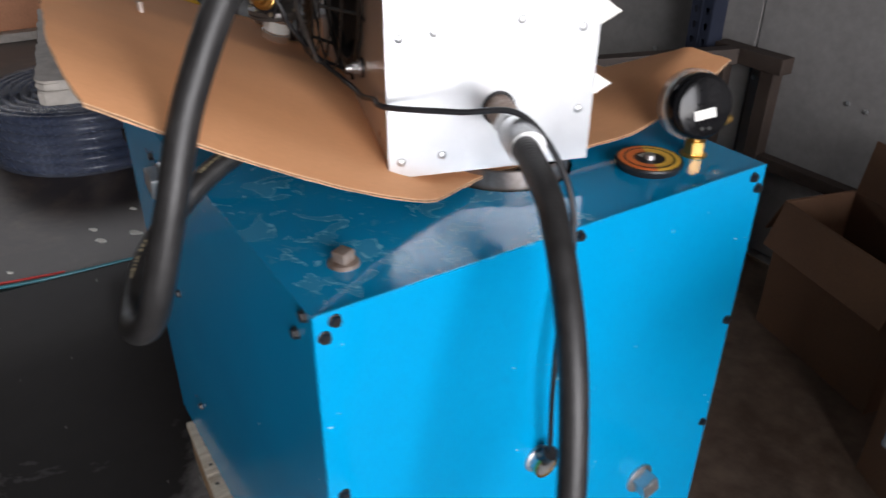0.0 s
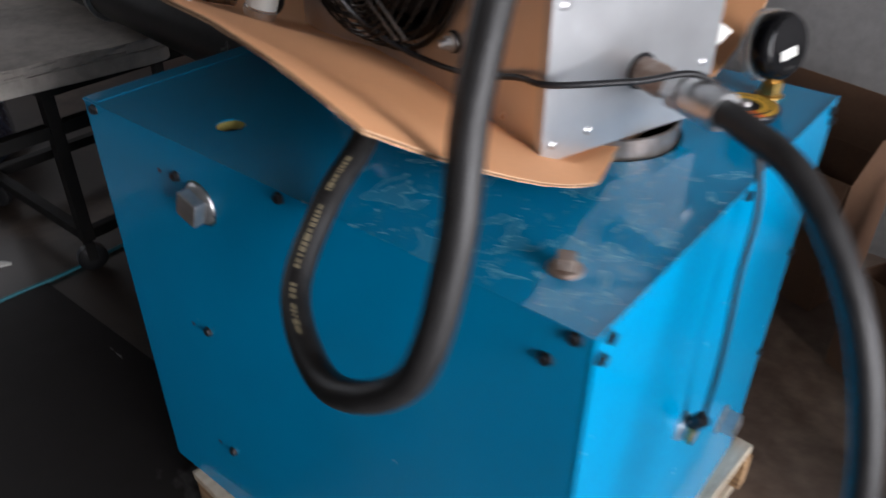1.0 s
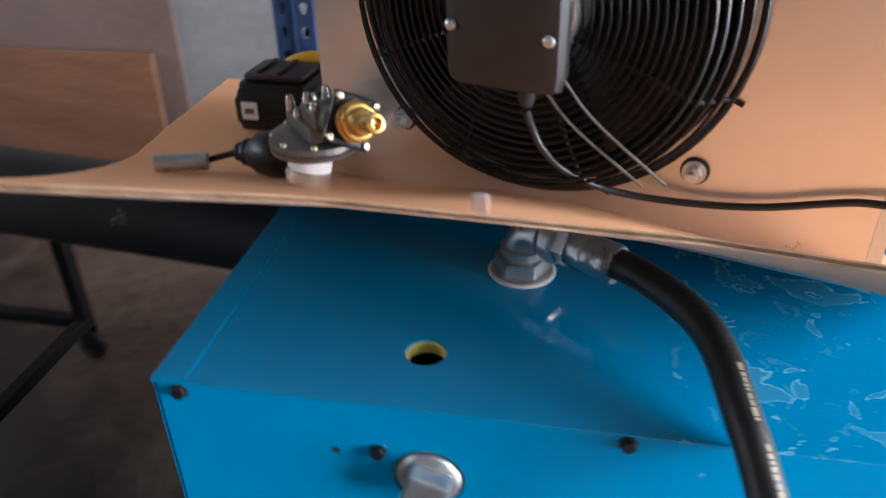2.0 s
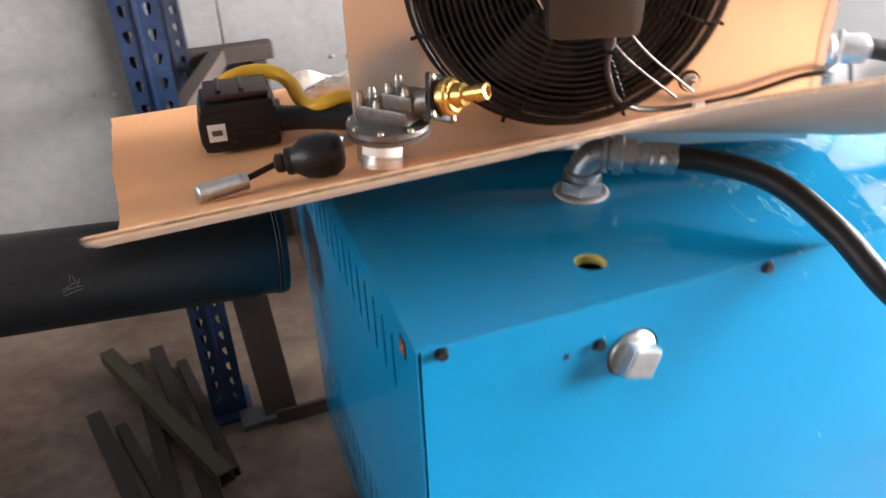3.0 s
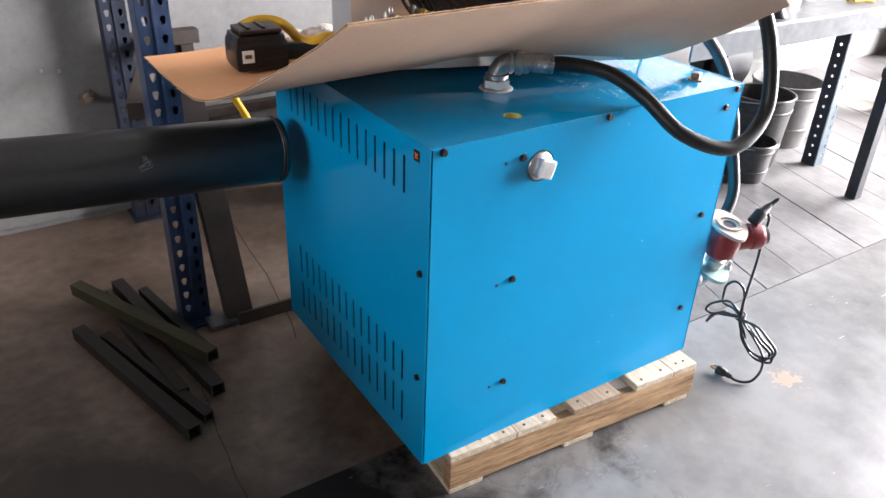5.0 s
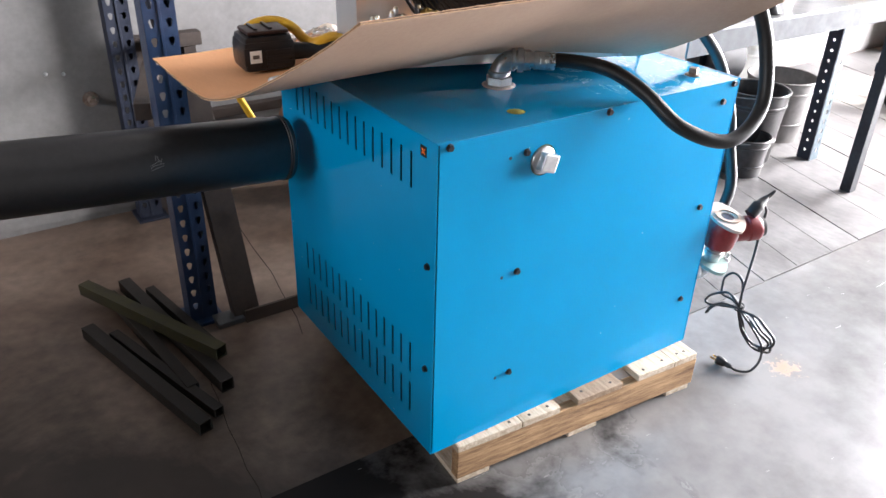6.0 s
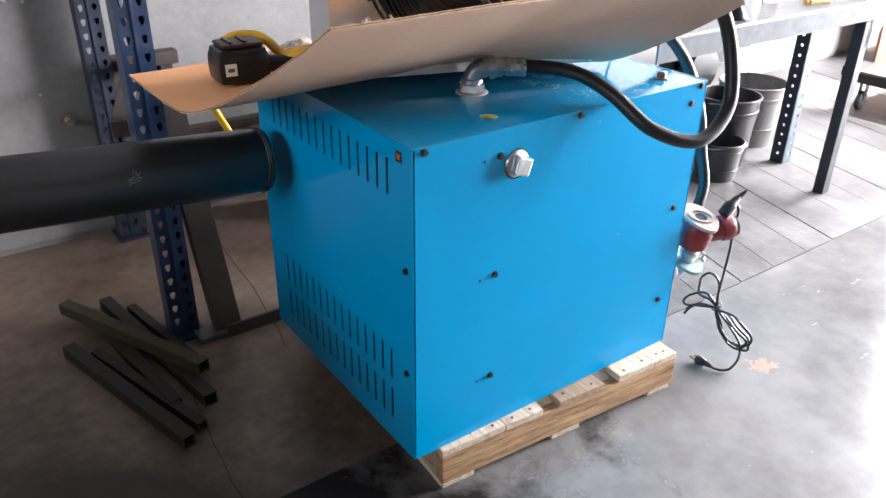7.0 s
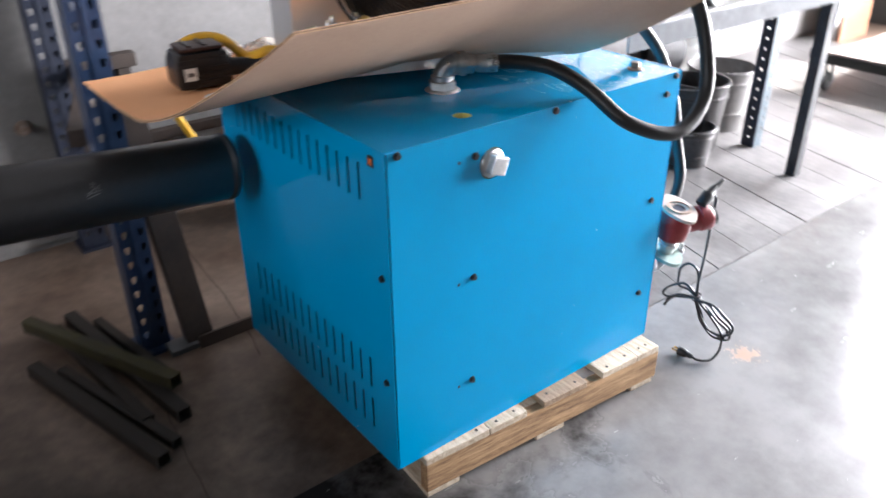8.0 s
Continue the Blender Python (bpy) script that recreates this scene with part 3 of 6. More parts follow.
    part("gasket", lathe(B(), (ex, ey, Z1), (ex, ey, 2), [(0, 0.0400), (0.0022, 0.0400), (0.0030, 0.0385), (0.0030, 0.0363), (0, 0.0363)], 36, True), label_white, base, "pale sealing ring")
    nut = B()
    prism(nut, hex_outline(0.0325), Matrix.Translation((ex, ey, Z1 + 0.006)), 0.017)
    part("hex_nut", nut, zinc, base, smooth=False)
    ax = Vector((0.80, -0.55, 0)).normalized()
    start, bend, turn = Vector((ex, ey, Z1 + 0.018)), [], 0.029
    for k in range(9):
        a = k / 8 * math.pi / 2
        bend.append(Vector((ex, ey, Z1 + 0.033)) + ax * (turn * (1 - math.cos(a))) + Vector((0, 0, turn * math.sin(a))))
    tube_line = [start, *bend, bend[-1] + ax * 0.030]
    part("elbow", tube(B(), tube_line, 0.0215, 22), zinc, base)
    for at, way, r in ((Vector((ex, ey, Z1 + 0.026)), Vector((0, 0, 1)), 0.0265), (bend[-1] - ax * 0.004, ax, 0.0255)):
        part("elbow_bead", lathe(B(), at, at + way, [(0, r - 0.004), (0.002, r), (0.009, r), (0.011, r - 0.004)], 28), zinc, base)
    thread = B()
    for k in range(4):
        p = bend[-1] + ax * (0.034 + 0.0028 * k)
        lathe(thread, p, p + ax, [(0, 0.0150), (0.0014, 0.0166), (0.0028, 0.0150)], 22)
    part("thread", thread, zinc, base)
    out = bend[-1] + ax * 0.012
    part("elbow_rim", lathe(B(), out, out + ax, [(0, 0.028), (0.012, 0.028), (0.014, 0.025)], 28), zinc, base)
    coupling = B()
    prism(coupling, hex_outline(0.024), facing(out + ax * 0.014, ax), 0.016)
    lathe(coupling, out + ax * 0.028, out + ax, [(0, 0.018), (0.008, 0.018), (0.010, 0.0210), (0.020, 0.0215), (0.0215, 0.0203), (0.023, 0.0215), (0.034, 0.0217), (0.0355, 0.0205), (0.037, 0.0217), (0.055, 0.0222), (0.058, 0.0205)], 26)
    part("hose_coupling", coupling, zinc, base, "crimped hose coupling")


FLUE_X, FLUE_Y = 0.682, 0.425
rusty_steel = surface("heat_stained_steel", (0.16, 0.12, 0.10), (0.40, 0.37, 0.35), 0.38, metal=0.85, grain=40, blotch=9, bump=0.08)
build_cabinet()


# ---- dial and gauge on the lid ----
def build_dial():
    x, y = 0.815, 0.606
    dial = thing("flue_thermometer", (x, y, Z1), "round orange and yellow dial thermometer lying on the lid", "thermometer")
    part("case", lathe(B(), (x, y, Z1 + 0.001), (x, y, 2), [(0, 0.048), (0.010, 0.052), (0.013, 0.051)], 44), black_plastic, dial)
    z = Z1 + 0.0142
    for name, r0, r1, a0, a1, material in (("orange_band", 0.024, 0.047, 150, 330, orange_ink), ("yellow_band", 0.024, 0.047, -30, 150, yellow_ink), ("scale_ring", 0.037, 0.039, 0, 360, black_plastic)):
        n = 26
        h = 0.0006 if material is black_plastic else 0
        ring = [(x + r1 * math.cos(radians(a0 + (a1 - a0) * k / n)), y + r1 * math.sin(radians(a0 + (a1 - a0) * k / n))) for k in range(n + 1)]
        ring += [(x + r0 * math.cos(radians(a1 - (a1 - a0) * k / n)), y + r0 * math.sin(radians(a1 - (a1 - a0) * k / n))) for k in range(n + 1)]
        bm = B()
        lo = [bm.verts.new((p, q, z + h)) for p, q in ring]
        hi = [bm.verts.new((p, q, z + h + 0.0005)) for p, q in ring]
        k2 = len(ring)
        for k in range(n):
            bm.faces.new((hi[k], hi[k + 1], hi[k2 - 2 - k], hi[k2 - 1 - k]))
        for k in range(k2):
            bm.faces.new((lo[k], lo[(k + 1) % k2], hi[(k + 1) % k2], hi[k]))
        part(name, bm, material, dial, smooth=False)
    part("hub", lathe(B(), (x, y, Z1 + 0.013), (x, y, 2), [(0, 0.009), (0.008, 0.008), (0.009, 0.004)], 20), zinc, dial)
    part("window", box(B(), (x - 0.018, y - 0.006, z), (x - 0.006, y + 0.014, z + 0.0006)), label_white, dial, smooth=False)
    gx, gy, gz = 0.815, 0.700, 1.010
    gauge = thing("pressure_gauge", (gx, gy, Z1), "black round pressure gauge with clear lens and brass stem", "pressure gauge")
    back = Vector((0.93, -0.30, 0.22)).normalized()
    c = Vector((gx, gy, gz)) + back * 0.018
    body = part("case", lathe(B(), c - back * 0.034, c + back, [(0, 0.049), (0.004, 0.051), (0.026, 0.051), (0.030, 0.0495), (0.032, 0.0465), (0.036, 0.0455), (0.038, 0.041)], 52), gloss_black, gauge)
    part("lens_ring", lathe(B(), c - back * 0.048, c + back, [(0, 0.051), (0.003, 0.0555), (0.018, 0.0555), (0.018, 0.0515), (0.004, 0.0505)], 52, True), clear_plastic, gauge, "clear plastic lens ring")
    part("dial_plate", lathe(B(), c - back * 0.040, c + back, [(0, 0.049), (0.002, 0.049)], 44), label_white, gauge)
    m = facing(c + back * 0.0042, back)
    label = B()
    box(label, (-0.018, -0.0075, 0), (0.018, 0.0075, 0.0008), 0, m @ pose(-0.002, -0.010, 0, 0, 0, 8))
    part("label", label, label_white, body, "small white label", smooth=False)
    for dx in (-0.006, 0.006):
        dot = B()
        lathe(dot, m @ Vector((dx, -0.032, 0)), m @ Vector((dx, -0.032, 1)), [(0, 0.003), (0.001, 0.003)], 10)
        part("vent_dot", dot, motor_grey, body)
    stem = B()
    rod(stem, (gx + 0.006, gy, Z1), (gx + 0.006, gy, gz - 0.045), 0.010)
    prism(stem, hex_outline(0.017), Matrix.Translation((gx + 0.006, gy, Z1 + 0.004)), 0.022)
    lathe(stem, (gx + 0.006, gy, Z1), (gx + 0.006, gy, 2), [(0, 0.021), (0.0035, 0.021), (0.005, 0.017)], 24)
    part("stem", stem, brass, gauge, "brass hex stem", smooth=False)
    lever = B()
    rod(lever, (gx + 0.004, gy + 0.010, Z1 + 0.040), (gx + 0.004, gy + 0.058, Z1 + 0.046), 0.0055, 14)
    lathe(lever, (gx + 0.004, gy + 0.056, Z1 + 0.0458), (gx + 0.004, gy + 0.090, Z1 + 0.050), [(0, 0.006), (0.004, 0.010), (0.016, 0.010), (0.020, 0.006)], 16)
    part("vent_cock", lever, brass, gauge, "small brass vent cock")


build_dial()


# ---- the pallet ----
def build_pallet():
    pallet = thing("pallet", (0.46, 0.36, 0.0), "worn pine pallet with nailed deck boards", "pallet")
    y0, y1, x0, x1 = -0.066, 0.80, 0.072, 0.895
    turn = pose(0.885, -0.066, 0, 0, 0, -3.8) @ pose(-0.885, 0.066, 0)
    for y in (y0, 0.37, y1 - 0.034):
        stringer = box(B(), (x0, y, 0.0165), (x1, y + 0.030, 0.108), 0.003, turn)
        part("stringer", stringer, pallet_wood, pallet, smooth=False)
    for a, b in ((x0 + 0.002, x0 + 0.10), (0.43, 0.53), (x1 - 0.10, x1 - 0.012)):
        part("bottom_board", box(B(), (a, y0 + 0.001, 0.0), (b, y1, 0.016), 0.0025, turn), pallet_top, pallet, smooth=False)
    nail = mesh_of("nail", lathe(B(), (0, 0, 0), (0, 0, 1), [(0, 0.0045), (0.001, 0.004)], 8), nail_steel, False)
    for a, b, sag in ((x0 - 0.003, 0.262, 0.0), (0.2645, 0.386, 0.0), (0.446, 0.602, -0.002), (0.662, 0.800, 0.0), (0.8015, x1 - 0.006, 0.0)):
        board = part("deck_board", box(B(), (a, y0 - 0.003, 0.1083), (b, y1, 0.1295 + sag), 0.003, turn), pallet_grey if sag else pallet_top, pallet, smooth=False)
        k = max(2, round((b - a) / 0.07))
        for i in range(k):
            x = a + 0.03 + (b - a - 0.06) * i / (k - 1)
            placed("nail", nail, turn @ Matrix.Translation((x, y0 + 0.018 + 0.006 * math.sin(17 * x), 0.1295 + sag)), board)


build_pallet()

# ---- the cardboard sheet ----
def lerp(a, b, s):
    return a + (b - a) * s


CARD_X = (-0.25, 0.086, 0.24, 0.462, 0.60, 0.684, 0.735, 0.775)
CARD_FRONT_Y = (-0.165, -0.160, -0.138, -0.140, -0.155, -0.166, -0.165, -0.157)
CARD_FRONT_Z = (1.221, 1.225, 1.218, 1.213, 1.207, 1.197, 1.180, 1.158)


CARD_SAG = 0.0135


def card_height(x, y):
    """Flat on the lid, rising towards the front, with the far right edge turned up."""
    s = min(1.0, max(0.0, (x + 0.28) / 1.05))
    y0 = lerp(0.50, 0.505, s / 0.55) if s < 0.55 else lerp(0.505, 0.25, (s - 0.55) / 0.45)
    h = float(np.interp(x, CARD_X, CARD_FRONT_Z)) + 0.002 - 0.9515
    p = lerp(1.45, 1.36, s / 0.55) if s < 0.55 else lerp(1.36, 1.25, (s - 0.55) / 0.45)
    front = float(np.interp(x, CARD_X, CARD_FRONT_Y))
    up = max(0.0, (y0 - y) / (y0 - front))
    z = 0.9515 + h * up ** p
    if x < 0:
        z -= 0.006 * min(1, -x / 0.2) * max(0.0, 1 - up * 2)
    if y > 0.62 and x > 0.45:
        z += 0.092 * ((y - 0.62) / 0.24) ** 1.6 * min(1.0, (x - 0.45) / 0.2)
    sag = min(1.0, max(0.0, (0.46 - x) / 0.30))
    z -= CARD_SAG * sag * sag * (3 - 2 * sag) * max(0.0, 1 - 1.6 * up)
    return z + 0.0015 * math.sin(9 * x + 4) * math.sin(7 * y) * (1 - 0.8 * sag)


def card_edge_x(y):
    left = -0.30 + 0.05 * max(0.0, (0.6 - y) / 0.75)
    right = 0.772
    if y > 0.24:
        right = lerp(0.772, 0.742, min(1.0, (y - 0.24) / 0.1))
    return left, right


def card_edge_y(s):
    return float(np.interp(lerp(-0.25, 0.772, s), CARD_X, CARD_FRONT_Y)), 0.855


def build_card():
    nx, ny, thick = 60, 60, 0.005
    random.seed(4)
    bm = B()
    layers = []
    for dz in (0.0, -thick):
        rows = []
        for j in range(ny + 1):
            row = []
            for i in range(nx + 1):
                s, v = i / nx, j / ny
                f, r = card_edge_y(s)
                y = lerp(f, r, v)
                a, b = card_edge_x(y)
                x = lerp(a, b, s)
                if j in (0, ny) or i in (0, nx):
                    x += random.uniform(-1, 1) * 0.0012
                    y += random.uniform(-1, 1) * 0.0012
                row.append(bm.verts.new((x, y, card_height(x, y) + dz)))
            rows.append(row)
        layers.append(rows)
    top, under = layers
    for j in range(ny):
        for i in range(nx):
            bm.faces.new((top[j][i], top[j][i + 1], top[j + 1][i + 1], top[j + 1][i]))
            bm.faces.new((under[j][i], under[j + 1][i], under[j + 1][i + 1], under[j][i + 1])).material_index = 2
    rim = [(0, i) for i in range(nx)] + [(j, nx) for j in range(ny)] + [(ny, nx - i) for i in range(nx)] + [(ny - j, 0) for j in range(ny)]
    # cut edge: a liner, the flutes a little set back, a liner
    levels = [[top[j][i] for j, i in rim]]
    for dz in (0.0013, 0.0036):
        levels.append([bm.verts.new(top[j][i].co - Vector((0, 0, dz))) for j, i in rim])
    levels.append([under[j][i] for j, i in rim])
    n = len(rim)
    for k, (a, b) in enumerate(zip(levels, levels[1:])):
        for i in range(n):
            bm.faces.new((a[i], a[(i + 1) % n], b[(i + 1) % n], b[i])).material_index = 3 if k == 1 else 1
    ob = single("cardboard_sheet", bm, cardboard, "large brown corrugated cardboard sheet curling up, laid on the boiler lid", "cardboard")
    ob.data.materials.append(card_edge)
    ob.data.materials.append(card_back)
    ob.data.materials.append(card_flute)


build_card()

# ---- the fan heater unit on the cardboard ----
HA = Vector((0.704, 0.216, 0.0))
HU, HN = Vector((-0.954, 0.299, 0.0)).normalized(), Vector((-0.299, -0.954, 0.0)).normalized()
HZ0, HZ1, HWIDE, HDEEP = 0.962, 1.56, 0.682, 0.293


def at_heater(u, out, z):
    """A place by its distance along the fan panel, out from it, and its height."""
    return HA + HU * u + HN * out + Vector((0, 0, z))


def build_heater():
    heater = thing("fan_heater", at_heater(HWIDE / 2, -HDEEP / 2, HZ0), "galvanised unit heater with a black guarded fan, standing on cardboard", "heater")
    m = Matrix((HU, -HN, Vector((0, 0, 1)))).transposed().to_4x4()
    m.translation = HA
    # m: x along the fan panel, y to the back, z up
    ring = [(HWIDE / 2 + 0.035 + 0.20 * math.cos(a * math.pi / 24), 1.232 + 0.20 * math.sin(a * math.pi / 24)) for a in range(48)]
    sheet = Matrix((HU, Vector((0, 0, 1)), HN)).transposed().to_4x4()
    sheet.translation = HA
    part("fan_panel", holed_sheet(B(), [(0.003, HZ0), (HWIDE, HZ0), (HWIDE, HZ1), (0.003, HZ1)], [ring], sheet @ pose(0, 0, -0.002), 0.002), tan_sheet, heater, "bright sheet-metal fan panel that mirrors the cardboard", smooth=False)
    part("side_sheet", box(B(), (0.0, -0.001, HZ0), (0.002, HDEEP, HZ1), 0, m), galvanised, heater, "bright galvanised side with rivets", smooth=False)
    part("front_flange", box(B(), (0.0005, -0.0035, HZ0), (0.014, -0.001, HZ1), 0, m), galvanised, heater, smooth=False)
    part("side_sheet", box(B(), (HWIDE - 0.002, 0.001, HZ0), (HWIDE, HDEEP, HZ1), 0, m), galvanised, heater, smooth=False)
    part("back_frame", box(B(), (0.002, HDEEP - 0.03, HZ0 + 0.002), (HWIDE - 0.002, HDEEP - 0.002, HZ1), 0, m), hollow_shade, heater, smooth=False)
    for z in (HZ0, HZ1 - 0.002):
        part("cover_sheet", box(B(), (0.002, 0.001, z), (HWIDE - 0.002, HDEEP, z + 0.002), 0, m), galvanised, heater, smooth=False)
    rivet = mesh_of("rivet", lathe(B(), (0, 0, 0), (0, 0, 1), [(0, 0.0062), (0.0016, 0.0056), (0.003, 0.003)], 14), zinc, True)
    side_out = -HU
    for v, z in ((0.014, 0.985), (0.072, 0.990), (0.272, 1.040), (0.014, 1.155), (0.060, 1.160), (0.180, 1.170), (0.268, 1.155), (0.014, 1.33), (0.268, 1.30), (0.14, 1.36)):
        placed("rivet", rivet, facing(HA - HN * v + side_out * 0.0005 + Vector((0, 0, z)), side_out), heater)
    # torn white tags at the rear edge of the side
    for z, size in ((1.075, 0.026), (1.175, 0.030)):
        tag = B()
        prism(tag, [(0, 0), (size, size * 0.55), (0, size * 1.2)], facing(HA - HN * (HDEEP - 0.001) - HU * 0.001 + Vector((0, 0, z - size * 0.6)), side_out) , 0.0012)
        part("white_tag", tag, label_white, heater, "torn white tag", smooth=False)
    # guard: rings and spokes
    gu, gz, depth = HWIDE / 2 + 0.035, 1.232, 0.062
    guard = part("guard_rim", tube(B(), [at_heater(gu + 0.222 * math.cos(a * math.pi / 40), 0.006, gz + 0.222 * math.sin(a * math.pi / 40)) for a in range(81)], 0.0045, 8), black_metal, heater, "round black wire fan guard")
    wires = 19
    for k in range(wires):
        s = k / (wires - 1)
        r = lerp(0.222, 0.066, s)
        out = 0.006 + depth * min(1.0, s * 5.0) ** 0.7
        part("guard_wire", tube(B(), [at_heater(gu + r * math.cos(a * math.pi / 32), out, gz + r * math.sin(a * math.pi / 32)) for a in range(65)], 0.0021, 6), black_metal, guard)
    for k in range(8):
        a = math.pi / 8 + k * math.pi / 4
        line = [(0.235, 0.003), (0.222, 0.004), (0.195, 0.058), (0.15, depth + 0.002), (0.06, depth + 0.004)]
        part("guard_spoke", tube(B(), [at_heater(gu + r * math.cos(a), o, gz + r * math.sin(a)) for r, o in line], 0.003, 6), black_metal, guard)
    # venturi collar, blades and motor
    part("venturi", lathe(B(), at_heater(gu, 0.004, gz), at_heater(gu, -1, gz), [(0, 0.212), (0.0, 0.199), (0.05, 0.192), (0.052, 0.196), (0.004, 0.204), (0.004, 0.212)], 56, True), black_metal, heater)
    hub = part("fan_hub", lathe(B(), at_heater(gu, -0.035, gz), at_heater(gu, 1, gz), [(0, 0.055), (0.06, 0.055), (0.066, 0.045)], 30), fan_dark, heater)
    for k in range(5):
        a0 = k * 2 * math.pi / 5
        bm = B()
        grid = []
        for i in range(7):
            r = lerp(0.05, 0.182, i / 6)
            half = lerp(0.38, 0.46, i / 6)
            grid.append([bm.verts.new(at_heater(gu + r * math.cos(a0 + half * q), -0.012 + 0.022 * q, gz + r * math.sin(a0 + half * q))) for q in (-1, -0.5, 0, 0.5, 1)])
        for p, q in zip(grid, grid[1:]):
            for i in range(4):
                bm.faces.new((p[i], p[i + 1], q[i + 1], q[i]))
        bmesh.ops.solidify(bm, geom=bm.faces[:], thickness=0.002)
        part("fan_blade", bm, fan_dark, hub)
    part("coil_core", box(B(), (0.03, 0.12, HZ0 + 0.03), (HWIDE - 0.03, 0.2, HZ1 - 0.03), 0, m), hollow_shade, heater, smooth=False)
    motor = part("motor", lathe(B(), at_heater(gu, 0.03, gz), at_heater(gu, 1, gz), [(0, 0.060), (0.055, 0.060), (0.066, 0.054), (0.066, 0.030)], 40), motor_grey, heater, "dark grey fan motor with a flat cover")
    part("motor_band", lathe(B(), at_heater(gu, 0.070, gz), at_heater(gu, 1, gz), [(0, 0.0602), (0.001, 0.0625), (0.012, 0.0625), (0.013, 0.0602)], 40), zinc, motor, "bright metal band round the motor")
    cover = B()
    mc = Matrix((HU, Vector((0, 0, 1)), HN)).transposed().to_4x4()
    mc.translation = at_heater(gu - 0.005, 0.095, gz + 0.01)
    box(cover, (-0.064, -0.078, 0.0), (0.060, 0.075, 0.040), 0.022, mc)
    part("terminal_cover", cover, motor_grey, motor, "matt grey terminal cover")
    for du, dz in ((-0.052, -0.02), (0.048, -0.015), (-0.05, 0.055), (0.046, 0.055)):
        p = at_heater(gu - 0.005 + du, 0.135, gz + 0.01 + dz)
        part("cover_screw", lathe(B(), p, p + HN, [(0, 0.0055), (0.004, 0.005), (0.005, 0.003)], 12), zinc, motor)
    part("gland", lathe(B(), at_heater(gu - 0.029, 0.115, gz - 0.060), at_heater(gu - 0.029, 0.118, gz - 1), [(0, 0.009), (0.014, 0.009), (0.022, 0.006)], 14), black_plastic, motor)
    # stay rods and the guard bolt
    for u0, z0, u1, z1 in ((gu - 0.050, gz - 0.055, 0.212, 1.070), (gu - 0.030, gz - 0.068, 0.236, 1.064)):
        part("stay_rod", tube(B(), glide([at_heater(u0, 0.085, z0), at_heater(lerp(u0, u1, 0.35), 0.082, lerp(z0, z1, 0.42)), at_heater(u1, 0.066, z1)]), 0.0019, 8), dull_steel, heater, "thin dull steel stay rod")
    for u, z in ((0.195, 1.062), (0.555, 1.062), (0.195, 1.40), (0.555, 1.40)):
        part("guard_washer", lathe(B(), at_heater(u, 0.0003, z), at_heater(u, 1, z), [(0, 0.0155), (0.003, 0.0155), (0.004, 0.0135)], 24), black_plastic, heater)
        bolt = B()
        lathe(bolt, at_heater(u, 0.0045, z), at_heater(u, 1, z), [(0, 0.013), (0.003, 0.013), (0.003, 0.006), (0.022, 0.006)], 16)
        prism(bolt, hex_outline(0.0095), facing(at_heater(u, 0.008, z), HN), 0.009)
        part("guard_bolt", bolt, zinc, heater, "bright guard bolt")
    # water fittings on the side: lower and upper
    d = Vector((0.93, -0.37, -0.02)).normalized()
    for z, material in ((1.052, rusty_zinc), (1.43, rusty_zinc)):
        a = HA - HN * 0.152 + Vector((0, 0, z))
        part("port_grommet", lathe(B(), a - HU * 0.0005, a - HU, [(0, 0.024), (0.002, 0.024), (0.002, 0.019), (0, 0.019)], 30, True), black_plastic, heater)
        nipple = part("nipple", lathe(B(), a - d * 0.01, a + d, [(0, 0.0195), (0.05, 0.0205), (0.062, 0.0175), (0.075, 0.0175)], 28), material, heater, "rust-stained pipe nipple")
        nut = B()
        prism(nut, hex_outline(0.0235), facing(a + d * 0.060, d), 0.020)
        lathe(nut, a + d * 0.078, a + d, [(0, 0.019), (0.006, 0.019), (0.010, 0.0235), (0.060, 0.0245), (0.064, 0.0235), (0.064, 0.020)], 28)
        part("hose_coupling", nut, zinc, nipple, "crimped hose coupling")


build_heater()


# ---- hoses and cables ----
def ribbed_hose(name, line, r, label):
    """A rubber hose with a fabric weave in shallow relief."""
    line = glide(line, 14)
    fine = glide(line, 4)
    ob = single(name, woven(B(), fine, r, 30), hose_rubber, label, "hose")
    return ob, line


def woven(bm, line, r, n):
    """A hose whose skin carries the slanting cords of its fabric."""
    ahead = [(line[min(i + 1, len(line) - 1)] - line[max(i - 1, 0)]).normalized() for i in range(len(line))]
    side, far, rings = ahead[0].orthogonal().normalized(), 0.0, []
    for i, (q, d) in enumerate(zip(line, ahead)):
        far += (q - line[i - 1]).length if i else 0.0
        side = (side - d * side.dot(d)).normalized()
        up = d.cross(side)
        ring = []
        for k in range(n):
            a = 2 * math.pi * k / n
            rr = r + 0.00022 * math.sin(far * 1150 + 3 * a) + 0.00008 * math.sin(far * 1150 - 12 * a)
            ring.append(bm.verts.new(q + (side * math.cos(a) + up * math.sin(a)) * rr))
        rings.append(ring)
    for p, q in zip(rings, rings[1:]):
        for k in range(n):
            bm.faces.new((p[k], p[(k + 1) % n], q[(k + 1) % n], q[k]))
    for ring in (rings[0], rings[-1]):
        bm.faces.new(ring)
    return bm


